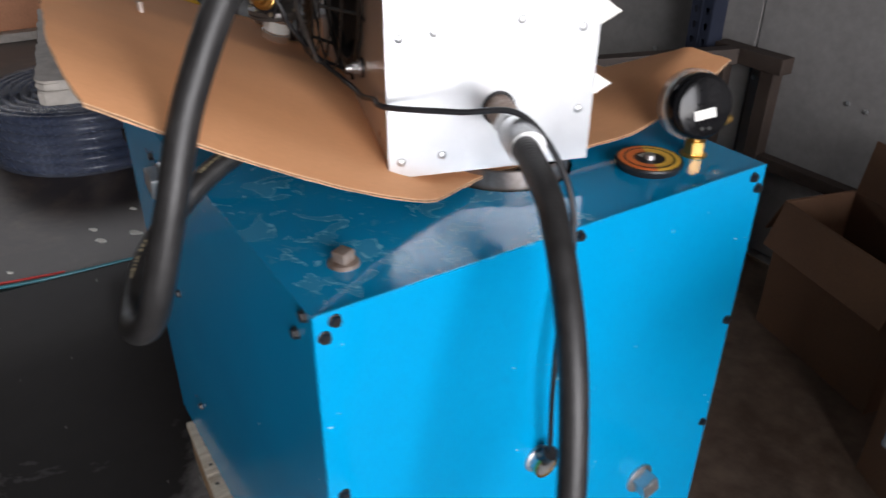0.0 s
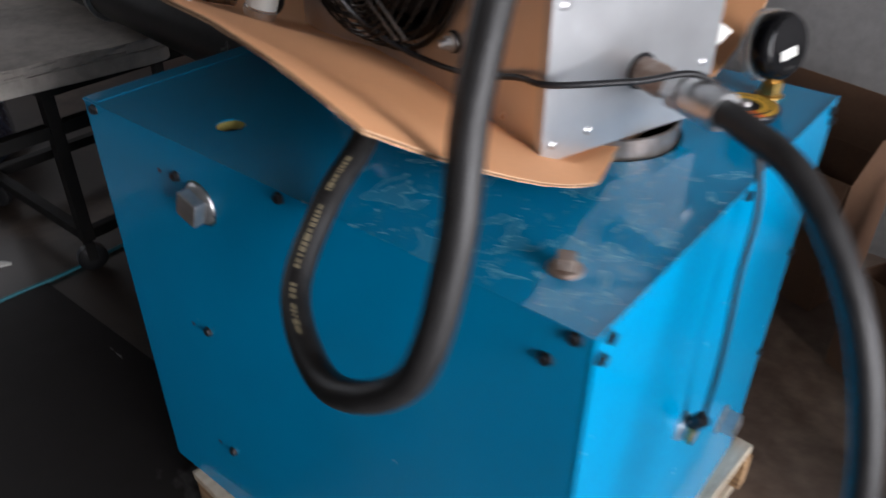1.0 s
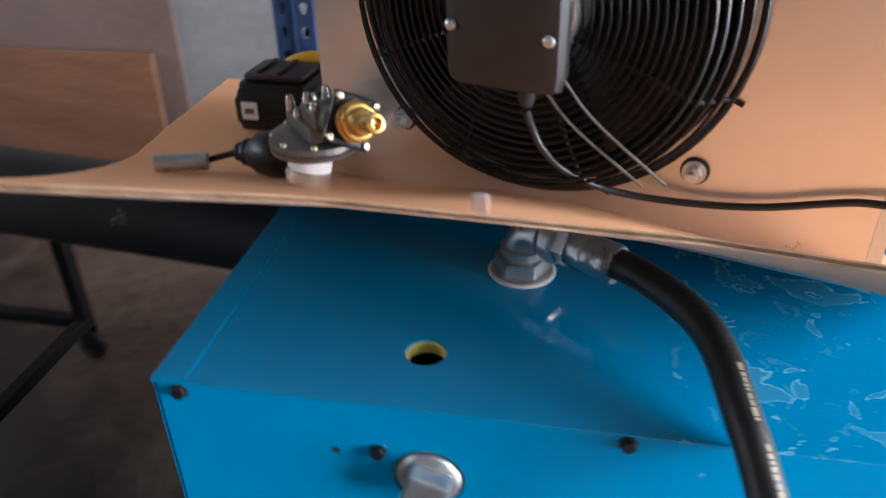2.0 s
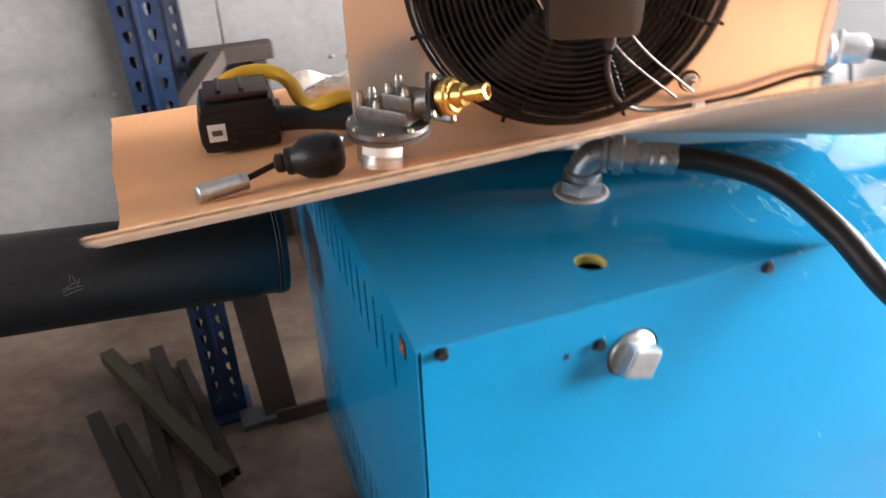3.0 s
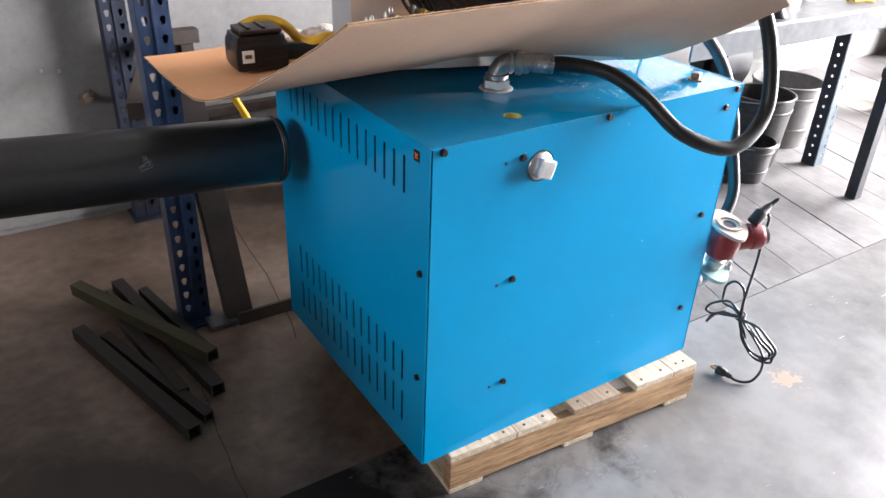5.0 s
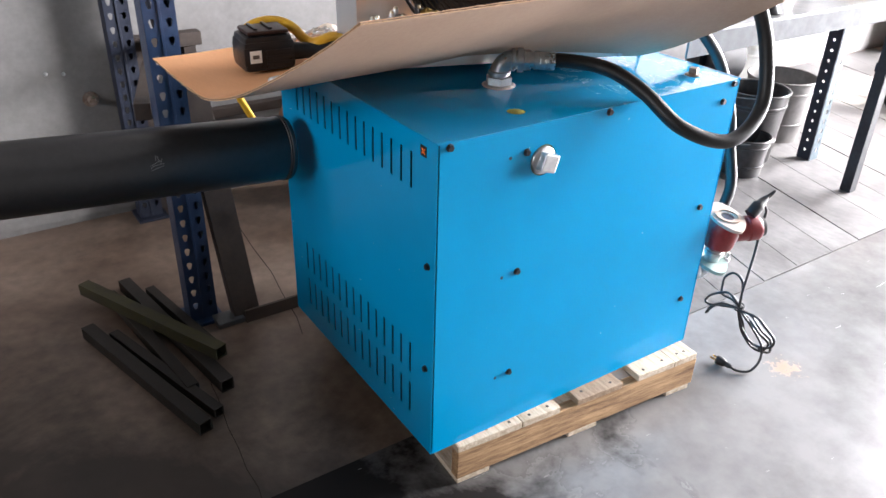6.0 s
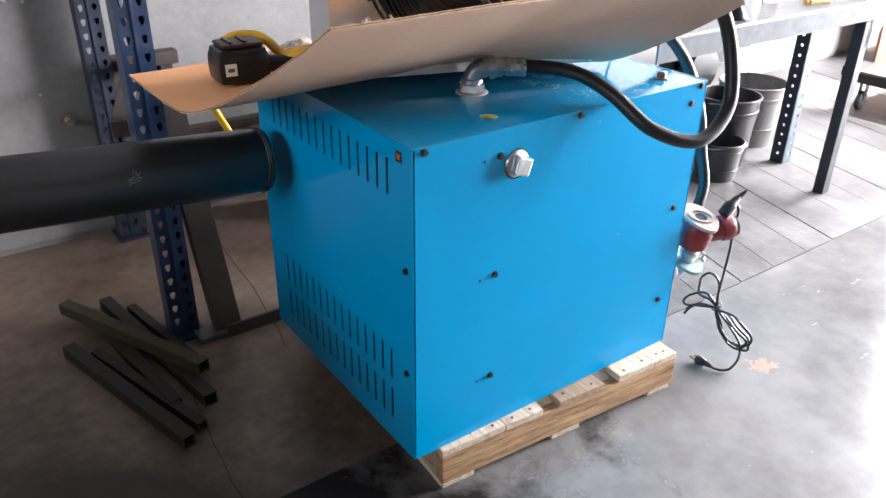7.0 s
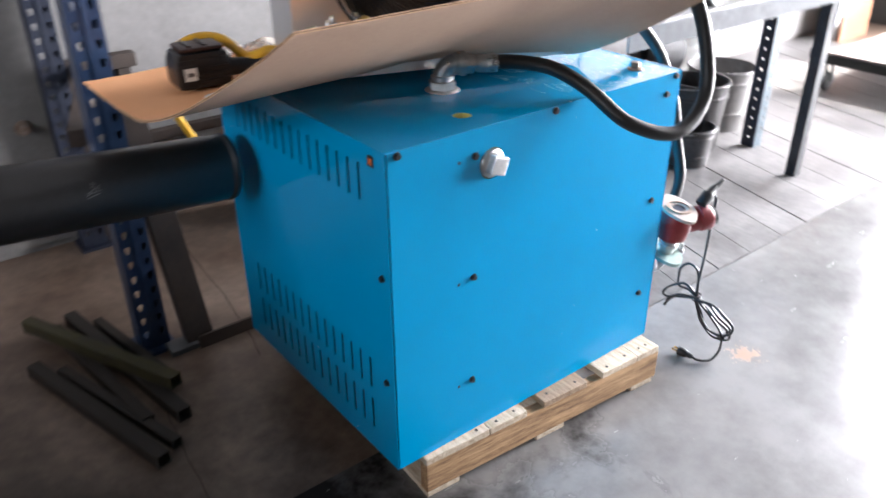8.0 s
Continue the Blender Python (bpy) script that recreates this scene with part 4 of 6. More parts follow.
hose_rubber = shine(surface("woven_rubber", (0.010, 0.0095, 0.0095), (0.022, 0.021, 0.021), 0.44, grain=300, blotch=30, bump=0.35, spread=0.08, relief=0.001), 0.42)
HOSE_R = 0.0165
loop_hose, loop_line = ribbed_hose("looped_hose", [(0.400, 0.209, 0.992), (0.470, 0.158, 0.994), (0.525, 0.085, 0.985), (0.552, -0.005, 0.952), (0.592, -0.098, 0.888), (0.698, -0.152, 0.857), (0.800, -0.144, 0.919), (0.820, -0.108, 1.047), (0.800, -0.060, 1.166), (0.785, 0.020, 1.290), (0.790, 0.140, 1.390), (0.830, 0.290, 1.430), (0.874, 0.303, 1.429)], HOSE_R, "thick black rubber hose looping up to the heater")
drop_hose, drop_line = ribbed_hose("hanging_hose", [(0.868, 0.309, 1.050), (0.905, 0.295, 1.047), (0.995, 0.258, 1.018), (1.089, 0.214, 0.913), (1.146, 0.180, 0.769), (1.165, 0.160, 0.640), (1.150, 0.120, 0.540), (1.10, 0.10, 0.47), (1.04, 0.09, 0.44)], HOSE_R, "thick black rubber hose hanging from the heater down to the pump")


def hose_print(line, r, lines, view):
    """Lines of small printed bars along the hose, on the side that faces view."""
    random.seed(5)
    for begin, end in lines:
        spans, i = [], begin
        while i < end:
            n = random.choice((2, 3, 3, 4, 6))
            spans.append((i, i + n + 1))
            i += n + random.choice((1, 1, 2, 5))
        for a, b in spans:
            bm = B()
            printed_bar(bm, line[a:b], r, view, random.choice((0.10, 0.14, 0.16)))
            part("printed_bar", bm, print_ink, loop_hose, "pale yellowish printed bar", smooth=False)


def printed_bar(bm, q, r, view, half):
    """One bar on the skin of the hose."""
    left, right = [], []
    for i, p in enumerate(q):
        d = (q[min(i + 1, len(q) - 1)] - q[max(i - 1, 0)]).normalized()
        n = (Vector(view) - p)
        n = (n - d * n.dot(d)).normalized()
        s = d.cross(n).normalized()
        left.append(bm.verts.new(p + (n * math.cos(half) + s * math.sin(half)) * (r + 0.0004)))
        right.append(bm.verts.new(p + (n * math.cos(half) - s * math.sin(half)) * (r + 0.0004)))
    for i in range(len(q) - 1):
        bm.faces.new((left[i], left[i + 1], right[i + 1], right[i]))


print_ink = surface("hose_print", (0.20, 0.165, 0.10), (0.34, 0.285, 0.18), 0.6, grain=500)
hose_print(glide(loop_line, 6), HOSE_R, ((205, 248), (262, 318), (330, 372)), (0.85, -0.42, 1.40))

motor_at = at_heater(HWIDE / 2 + 0.006, 0.116, 1.146)
cable = glide([motor_at, (0.345, 0.220, 1.122), (0.356, 0.226, 1.098), (0.380, 0.243, 1.067), (0.428, 0.262, 1.038), (0.500, 0.262, 1.029), (0.580, 0.240, 1.040), (0.660, 0.216, 1.064), (0.712, 0.207, 1.070), (0.785, 0.270, 1.074), (0.845, 0.325, 1.078), (0.905, 0.350, 1.015), (0.932, 0.352, 0.930), (0.936, 0.338, 0.831), (0.943, 0.331, 0.701), (0.938, 0.343, 0.572)], 12)
single("motor_cable", tube(B(), cable, 0.0041, 12), black_plastic, "thin black cable from the fan motor to the cabinet", "cable")


# ---- the rack behind the boiler ----
def rack_post(parent, x, y, material, height=2.5, wide=0.088, deep=0.07):
    """An upright of bent sheet with two rows of teardrop holes in its face."""
    holes = []
    for k in range(int(height / 0.0508) - 1):
        z = 0.06 + 0.0508 * k
        for sx in (-0.024, 0.024):
            holes.append([(sx - 0.009, z + 0.006), (sx - 0.005, z + 0.012), (sx + 0.005, z + 0.012), (sx + 0.009, z + 0.006), (sx + 0.004, z - 0.012), (sx - 0.004, z - 0.012)])
    face = holed_sheet(B(), [(-wide / 2, 0.005), (wide / 2, 0.005), (wide / 2, height), (-wide / 2, height)], holes, facing((x, y + 0.002, 0), (0, -1, 0)), 0.002)
    post = part("post", face, material, parent, smooth=False)
    for sx in (-1, 1):
        part("post_side", box(B(), (x + sx * wide / 2 - 0.001, y + 0.0025, 0.005), (x + sx * wide / 2 + 0.001, y + deep, height)), material, post, smooth=False)
        part("post_lip", box(B(), (x + sx * wide / 2 - (0.02 if sx > 0 else 0), y + deep, 0.005), (x + sx * wide / 2 + (0.02 if sx < 0 else 0), y + deep + 0.002, height)), material, post, smooth=False)
    part("post_rib", box(B(), (x - 0.004, y - 0.003, 0.005), (x + 0.004, y - 0.0005, height), 0.001), material, post, smooth=False)
    part("foot_plate", box(B(), (x - 0.06, y - 0.03, -0.006), (x + 0.06, y + 0.10, 0.005), 0.001), material, post, smooth=False)
    return post


def build_rack():
    rack = thing("storage_rack", (-0.23, 1.5, -0.006), "blue perforated steel pallet-rack upright with diagonal braces", "rack")
    rack_post(rack, -0.222, 1.04, rack_blue)
    # rear post stands unlit: its shade is put into the colour
    rack_post(rack, -0.160, 1.885, navy_and_unlit_blue)
    for z0, z1 in ((0.10, 0.95), (0.95, 1.75), (1.75, 2.35)):
        bm = B()
        rod(bm, (-0.218, 1.11, z0 if z0 > 0.5 else 0.62), (-0.169, 1.86, z1 if z0 > 0.5 else 0.12), 0.011, 8)
        part("brace", bm, navy_and_unlit_blue, rack)
    # small offcut plate at the foot
    single("floor_plate", box(B(), (-0.20, 0.965, -0.006), (-0.11, 1.035, 0.012), 0.002), bench_steel, "grey steel offcut plate on the floor", "metal plate", smooth=False)


build_rack()


def build_wall_frame():
    frame_ = thing("steel_trestle", (0.0, 1.9, -0.006), "brown steel trestle leaning against the wall", "trestle")
    beam = B()
    box(beam, (-0.115, 1.925, 0.672), (0.150, 1.985, 0.724), 0.003)
    part("beam", beam, brown_steel, frame_, smooth=False)
    near, far = Vector((-0.285, 1.150, 0.698)), Vector((-0.030, 1.924, 0.698))
    side = B()
    box(side, (-0.024, -0.026, 0.0), (0.024, 0.026, (far - near).length), 0.003, facing(near, far - near))
    part("side_beam", side, brown_steel, frame_, smooth=False)
    part("leg", box(B(), (0.075, 1.93, -0.006), (0.125, 1.98, 0.671), 0.003), brown_steel, frame_, smooth=False)
    part("leg", box(B(), (-0.110, 1.94, -0.006), (-0.070, 1.98, 0.671), 0.003), brown_steel, frame_, smooth=False)
    # leaning channel
    chan = thing("steel_channel", (-0.095, 0.985, -0.006), "rusty brown steel channel leaning against the rack post", "steel channel")
    a, b = Vector((-0.093, 0.985, -0.006)), Vector((-0.141, 1.130, 0.80))
    d = (b - a).normalized()
    m = facing(a, d, (1, 0, 0))
    length = (b - a).length
    bm = B()
    box(bm, (-0.043, -0.004, 0), (0.043, 0.0, length), 0.001, m @ pose(0, 0, 0, 0, 0, 90))
    part("web", bm, brown_steel, chan, smooth=False)
    for s in (-1, 1):
        flange = B()
        box(flange, (0.038 * s - 0.0025 + 0.0025 * s, 0.0003, 0), (0.038 * s + 0.0025 + 0.0025 * s, 0.040, length), 0.001, m @ pose(0, 0, 0, 0, 0, 90))
        part("flange", flange, brown_steel, chan, smooth=False)
    rail = B()
    box(rail, (-0.11, 0.955, -0.006), (0.75, 0.965, 0.04), 0.001)
    box(rail, (-0.11, 0.9655, -0.006), (0.75, 1.00, 0.002), 0.001)
    single("floor_angle", rail, brown_steel, "dark steel angle bar lying on the floor", "steel bar", smooth=False)
    # yellow pole and brown board behind the boiler
    pole = B()
    rod(pole, (0.355, 1.22, -0.006), (-0.075, 1.01, 0.83), 0.011)
    single("yellow_pole", pole, yellow_rubber, "thin yellow pole leaning behind the boiler", "pole")
    part("lower_rail", box(B(), (0.126, 1.935, 0.355), (0.66, 1.975, 0.395), 0.002), brown_steel, frame_, smooth=False)
    part("leg", box(B(), (0.661, 1.93, -0.006), (0.70, 1.98, 0.42), 0.003), brown_steel, frame_, smooth=False)


build_wall_frame()


# ---- steel bars on the floor ----
def square_bar(name, a, b, size, material, label, roll=0.0, group="bars on the floor"):
    a, b = Vector(a), Vector(b)
    d = b - a
    m = facing(a, d) @ pose(0, 0, 0, 0, 0, roll)
    bm = B()
    h, w = size / 2, 0.003
    L = d.length
    outer = [(-h, -h), (h, -h), (h, h), (-h, h)]
    inner = [(x * (h - w) / h, y * (h - w) / h) for x, y in outer]
    holed_sheet(bm, outer, [inner], m, L)
    ob = single(name, bm, material, label, "steel bar", group=group, smooth=False)
    return ob


BAR = 0.040
square_bar("steel_tube", (-0.525, 1.370, 0.048), (-0.258, 0.765, 0.054), BAR, bar_green, "square steel tube with worn green-yellow paint, on top of other tubes")
for a, b, size in (((-0.395, 1.380, 0.014), (-0.283, 0.655, 0.014), 0.040), ((-0.455, 1.330, 0.012), (-0.372, 0.690, 0.012), 0.034),
                   ((-0.565, 1.150, 0.014), (-0.395, 0.515, 0.014), 0.040), ((-0.500, 1.090, 0.009), (-0.342, 0.560, 0.009), 0.030), ((-0.330, 1.300, 0.009), (-0.242, 0.820, 0.009), 0.030)):
    square_bar("steel_tube", a, b, size, bar_steel, "dark olive square steel tube lying on the floor")
crack_dark = surface("crack_dirt", (0.016, 0.011, 0.008), (0.034, 0.024, 0.018), 0.9)
for line, wide in ((((0.130, 1.98), (0.126, 1.80), (0.118, 1.65), (0.098, 1.42), (0.088, 1.22), (0.061, 1.047), (0.045, 0.90), (0.02, 0.80)), 0.0032), (((-0.29, 0.80), (-0.318, 0.70), (-0.321, 0.634), (-0.340, 0.50), (-0.344, 0.41), (-0.354, 0.326), (-0.352, 0.25), (-0.362, 0.195)), 0.0024)):
    bm = B()
    for (x, y), (u, v) in zip(line, line[1:]):
        bm.faces.new([bm.verts.new((p, q, -0.0052)) for p, q in ((x - wide / 2, y), (x + wide / 2, y), (u + wide / 2, v), (u - wide / 2, v))])
    single("floor_crack", bm, crack_dark, "thin dark crack across the worn floor", "crack", "structure", False)


# ---- black flue pipe lying on the worktop ----
chalk = surface("chalk_scrape", (0.22, 0.22, 0.21), (0.42, 0.42, 0.40), 0.8, grain=300)


def build_flue():
    a, b = Vector((-0.056, 0.630, 0.721)), Vector((-1.62, 0.640, 0.842))
    d = (b - a).normalized()
    L = (b - a).length
    flue = thing("flue_pipe", (-0.95, 0.635, 0.705), "black enamelled flue pipe with a scraped mark, lying on a worktop", "flue pipe")
    R = 0.084
    pipe = part("pipe", lathe(B(), a, b, [(0, R - 0.004), (0.003, R - 0.002), (0.048, R - 0.002), (0.052, R), (L, R), (L, R - 0.004), (0.0, R - 0.008)], 56, True), flue_black, flue)
    for k in range(2):
        p = a + d * (0.010 + 0.006 * k)
        part("crimp_ring", lathe(B(), p, p + d, [(0, R - 0.001), (0.0015, R + 0.0009), (0.003, R - 0.001)], 48), flue_black, pipe)
    # scraped chalk mark
    up = math.radians(20)
    scratch = facing(a + d * 0.345 + Vector((0, -(R + 0.0005) * math.cos(up), (R + 0.0005) * math.sin(up))), (0, -math.cos(up), math.sin(up)))
    for k, (x, y, ang, w) in enumerate(((0.0, 0.012, 82, 0.012), (0.006, 0.009, 104, 0.016), (-0.004, 0.0, 22, 0.024), (0.004, -0.004, 4, 0.026), (0.0, -0.011, 12, 0.030), (0.011, 0.003, 62, 0.014), (-0.010, -0.006, 38, 0.012))):
        bm = B()
        box(bm, (-w / 2, -0.0005, 0), (w / 2, 0.0005, 0.0005), 0, scratch @ pose(x, y, 0, 0, 0, ang))
        part("scratch", bm, chalk, pipe, smooth=False)
    p = a + d * 0.955
    part("bare_ring", lathe(B(), p, p + d, [(0, R + 0.0005), (0.0, R + 0.012), (0.008, R + 0.014), (0.016, R + 0.012), (0.016, R + 0.0005)], 48), zinc, flue, "bright bare metal joint ring")


build_flue()


# ---- worktop on a black steel trolley ----
def build_worktop():
    m = pose(-0.848, 0.690, 0, 0, 0, -8.5)
    random.seed(11)
    top = thing("worktop", tuple(m @ Vector((-0.5, -0.38, 0.610))), "thick worn grey worktop with chipped, delaminating edges", "worktop")
    corners = [(0.0, -0.05), (-0.008, -0.022), (-0.022, -0.008), (-0.05, 0.0), (-1.02, 0.02), (-1.05, -0.75), (-0.02, -0.762), (0.0, -0.745)]
    for name, z, h, worn, bevel in (("core_layer", 0.610, 0.043, 0.002, 0.004), ("top_layer", 0.6545, 0.0295, 0.007, 0.008)):
        outline = []
        for (x, y), (u, v) in zip(corners, corners[1:] + corners[:1]):
            n = max(1, int(math.hypot(u - x, v - y) / 0.045))
            outline += [(lerp(x, u, k / n) + random.uniform(-worn, 0.002), lerp(y, v, k / n) + random.uniform(-worn, worn)) for k in range(n)]
        bm = B()
        prism(bm, outline, m @ pose(0, 0, z), h)
        bmesh.ops.bevel(bm, geom=[e for e in bm.edges if len(e.link_faces) == 2 and min(len(f.verts) for f in e.link_faces) == 4 and max(len(f.verts) for f in e.link_faces) > 4], offset=bevel, segments=2, affect="EDGES")
        part(name, bm, slab_stone, top)
    table = thing("steel_trolley", (-1.27, 0.69, -0.006), "black square-tube steel trolley frame on casters", "trolley")
    xa, xb, ya, yb, tube_w = -1.60, -0.945, 0.32, 1.065, 0.038

    def bar(lo, hi, name="rail"):
        part(name, box(B(), lo, hi, 0.002), black_steel, table, smooth=False)
    for x in (xa, xb - tube_w):
        bar((x, ya, 0.572), (x + tube_w, yb, 0.6095))
        bar((x + 0.002, ya + tube_w, 0.104), (x + 0.036, yb - tube_w, 0.138))
        for y in (ya, yb - tube_w):
            bar((x + 0.001, y + 0.001, 0.100), (x + 0.037, y + 0.037, 0.5715), "leg")
    for y in (ya, yb - tube_w):
        bar((xa + tube_w + 0.0005, y, 0.572), (xb - tube_w - 0.0005, y + tube_w, 0.6095))
        bar((xa + tube_w, y + 0.002, 0.104), (xb - tube_w, y + 0.036, 0.138))
    # side ledge that sticks out past the front legs
    bar((xb - 0.0365, 0.150, 0.455), (xb - 0.0015, ya, 0.492))
    bar((xb - 0.0365, ya + tube_w, 0.455), (xb - 0.0015, 0.66, 0.492))
    wheel = mesh_of("caster", lathe(B(), (0, -0.016, 0), (0, 1, 0), [(0, 0.02), (0.002, 0.040), (0.006, 0.045), (0.026, 0.045), (0.030, 0.040), (0.032, 0.02)], 28), black_plastic, True)
    for k, (x, y) in enumerate(((xa, ya), (xb - tube_w, ya), (xa, yb - tube_w), (xb - tube_w, yb - tube_w))):
        turn = pose(x + 0.019, y + 0.019, 0.039, 0, 0, 25 + 50 * k)
        placed("caster", wheel, turn, table)
        for side in (-0.021, 0.018):
            part("caster_fork", box(B(), (-0.014, side, -0.004), (0.014, side + 0.003, 0.0605), 0.001, turn), black_steel, table, smooth=False)


build_worktop()


# ---- far left: coil of pipe, plywood, shelf ----
def build_far_left():
    coil = thing("pipe_coil", (-2.28, 0.23, -0.006), "coil of dark navy plastic pipe wrapped in film, on the floor", "pipe coil")
    ring = mesh_of("loop", lathe(B(), (0, 0, -0.022), (0, 0, 1), [(0.022 + 0.0225 * math.sin(a * math.pi / 5), 0.42 + 0.0225 * math.cos(a * math.pi / 5)) for a in range(10)], 44, True), coil_navy, True)
    for k in range(6):
        placed("loop", ring, Matrix.Translation((-2.28 + 0.006 * math.sin(3 * k), 0.23, 0.018 + 0.045 * k)), coil)
    for s, k in ((0.9, 5), (0.8, 5), (0.7, 5), (0.6, 5), (0.5, 5)):
        placed("loop", ring, Matrix.Translation((-2.28, 0.23, 0.018 + 0.045 * k)) @ Matrix.Diagonal((s, s, 1, 1)), coil)
    wrap = B()
    lathe(wrap, (-2.28, 0.23, -0.004), (-2.28, 0.23, 1), [(0, 0.452), (0.06, 0.455), (0.13, 0.449), (0.20, 0.456), (0.262, 0.452), (0.276, 0.43), (0.282, 0.33), (0.276, 0.17)], 60)
    part("film_wrap", wrap, film, coil, "hazy plastic film wrapped round the coil")
    # goods on a low plinth by the west wall
    single("plinth", box(B(), (-5.3, -0.6, -0.006), (-4.36, 0.42, 0.05), 0.004), slab_stone, "low grey concrete plinth under stored goods", "plinth", smooth=False)
    single("carton", box(B(), (-5.2, -0.42, 0.0505), (-4.45, 0.38, 0.245), 0.006), tan_box, "orange-brown flat carton lying on a plinth", "box", group="goods on the plinth", smooth=False)
    for y0, y1, x in ((-0.36, -0.02, -4.62), (0.02, 0.36, -4.58)):
        single("carton", box(B(), (-5.15, y0, 0.2455), (x, y1, 0.345), 0.005), white_plastic, "white carton stacked on a brown one", "box", group="goods on the plinth", smooth=False)
    single("blue_crate", box(B(), (-4.9, 0.48, -0.006), (-4.45, 0.86, 0.34), 0.02), rack_blue, "blue plastic crate standing on the floor", "crate", smooth=False)
    tool = B()
    box(tool, (-0.09, -0.035, 0.0), (0.09, 0.035, 0.05), 0.014, pose(-1.74, 0.60, 0.6842, 0, 0, 55))
    single("tool_case", tool, yellow_rubber, "small yellow tool case lying on the worktop", "tool case")
    hard = B()
    box(hard, (-3.30, 1.955, 0.0), (-1.03, 1.965, 1.60), 0.002, pose(0, 0, 0, -0.9))
    single("hardboard_sheet", hard, hardboard, "pale pinkish hardboard sheet leaning on the wall", "hardboard", smooth=False)
    ply = B()
    box(ply, (-3.10, 1.90, 0.02), (-1.12, 1.918, 0.70), 0.002, pose(0, 0, 0, -2.2))
    single("plywood_sheet", ply, plywood, "reddish-brown plywood sheet leaning on the wall", "plywood", smooth=False)
    # wooden pallet corner, flakes and hoses on the floor
    block = thing("timber_skid", (-1.30, -0.62, -0.006), "small timber skid on the floor", "skid")
    part("top_board", box(B(), (-1.75, -0.85, 0.074), (-1.20, -0.38, 0.096), 0.003), pallet_wood, block, smooth=False)
    for y in (-0.84, -0.46):
        part("runner", box(B(), (-1.73, y, -0.006), (-1.22, y + 0.07, 0.0735), 0.003), pallet_wood, block, smooth=False)
    random.seed(3)
    for x, y, r in ((-1.32, 0.03, 0.022), (-1.21, 0.16, 0.034), (-1.217, 0.035, 0.026), (-1.42, 0.20, 0.02), (-1.15, -0.28, 0.015)):
        pts = [(r * random.uniform(0.55, 1.0) * math.cos(a), 0.6 * r * random.uniform(0.55, 1.0) * math.sin(a)) for a in [k * math.pi / 5 for k in range(10)]]
        bm = B()
        prism(bm, pts, pose(x, y, -0.006, 0, 0, 40), 0.003)
        single("plaster_flake", bm, label_white, "white plaster flake lying on the floor", "debris", group="flakes on the floor", smooth=False)
    hose = glide([(-1.02, 0.62, 0.001), (-1.00, 0.30, 0.001), (-1.012, 0.10, 0.001), (-1.028, -0.17, 0.001), (-1.07, -0.39, 0.001), (-1.17, -0.75, 0.001), (-1.4, -1.3, 0.001)])
    single("air_line", tube(B(), hose, 0.006, 10), air_blue, "thin blue air line lying on the floor", "air hose")
    hose = glide([(-1.045, -0.12, 0.0), (-1.062, -0.22, 0.0), (-1.10, -0.40, 0.0), (-1.2, -0.72, 0.0), (-1.45, -1.3, 0.0)])
    single("air_line", tube(B(), hose, 0.005, 10), air_red, "thin red air line lying on the floor", "air hose")


tan_box = surface("orange_carton", (0.42, 0.19, 0.10), (0.58, 0.28, 0.16), 0.8, grain=60, blotch=4)
hardboard = surface("hardboard", (0.125, 0.082, 0.066), (0.19, 0.13, 0.108), 0.5, grain=30, blotch=2, bump=0.05)
plywood = surface("red_plywood", (0.13, 0.055, 0.028), (0.23, 0.105, 0.055), 0.55, grain=30, blotch=3, bump=0.08, stretch=(1, 6, 6))
air_blue = surface("blue_air_line", (0.01, 0.10, 0.13), (0.02, 0.16, 0.20), 0.4)
air_red = surface("red_air_line", (0.45, 0.02, 0.02), (0.6, 0.04, 0.03), 0.4)
build_far_left()


# ---- cartons behind the boiler ----
def carton(at, size, turn, label, flaps=(), ajar=(110, 100, 120, 95)):
    w, d, h = size
    m = pose(*at, 0, 0, turn)
    ob = thing("carton", at, label, "carton", "cartons by the wall")
    t = 0.005
    for name, lo, hi in (("wall", (0, 0, 0), (w, t, h)), ("wall", (0, d - t, 0), (w, d, h)), ("wall", (0, t, 0), (t, d - t, h)), ("wall", (w - t, t, 0), (w, d - t, h)), ("bottom", (t, t, 0), (w - t, d - t, t))):
        part(name, box(B(), lo, hi, 0, m), box_card, ob, smooth=False)
    if 0 in flaps:
        part("flap", box(B(), (0.004, -0.002, -0.14), (w - 0.004, 0.002, 0), 0, m @ pose(0, -0.003, h, -18)), box_card, ob, smooth=False)
    if 1 in flaps:
        part("flap", box(B(), (-0.002, 0.004, -0.13), (0.002, d - 0.004, 0), 0, m @ pose(-0.003, 0, h, 0, 25)), box_card, ob, smooth=False)
    if 2 in flaps:
        part("flap", box(B(), (0.004, 0, 0), (w - 0.004, 0.004, 0.16), 0, m @ pose(0, d - 0.004, h, -8)), box_card, ob, smooth=False)
    if 3 in flaps:
        part("flap", box(B(), (0, 0.004, 0), (0.004, d - 0.004, 0.15), 0, m @ pose(w - 0.004, 0, h, 0, 14)), box_card, ob, smooth=False)
    return ob


carton((0.42, 1.68, -0.006), (0.46, 0.25, 0.42), -16, "brown open carton with its flaps folded out, on the floor", (0, 1, 2, 3))
carton((0.965, 1.36, -0.006), (0.42, 0.34, 0.30), -28, "brown carton with a white sheet inside, on the floor", (2, 3))
sheet = B()
box(sheet, (0.03, 0.05, 0.0), (0.33, 0.27, 0.004), 0.001, pose(0.965, 1.36, 0.22, 0, 8, -28))
single("paper_sheet", sheet, label_white, "white sheet of paper lying in an open carton", "paper", smooth=False)


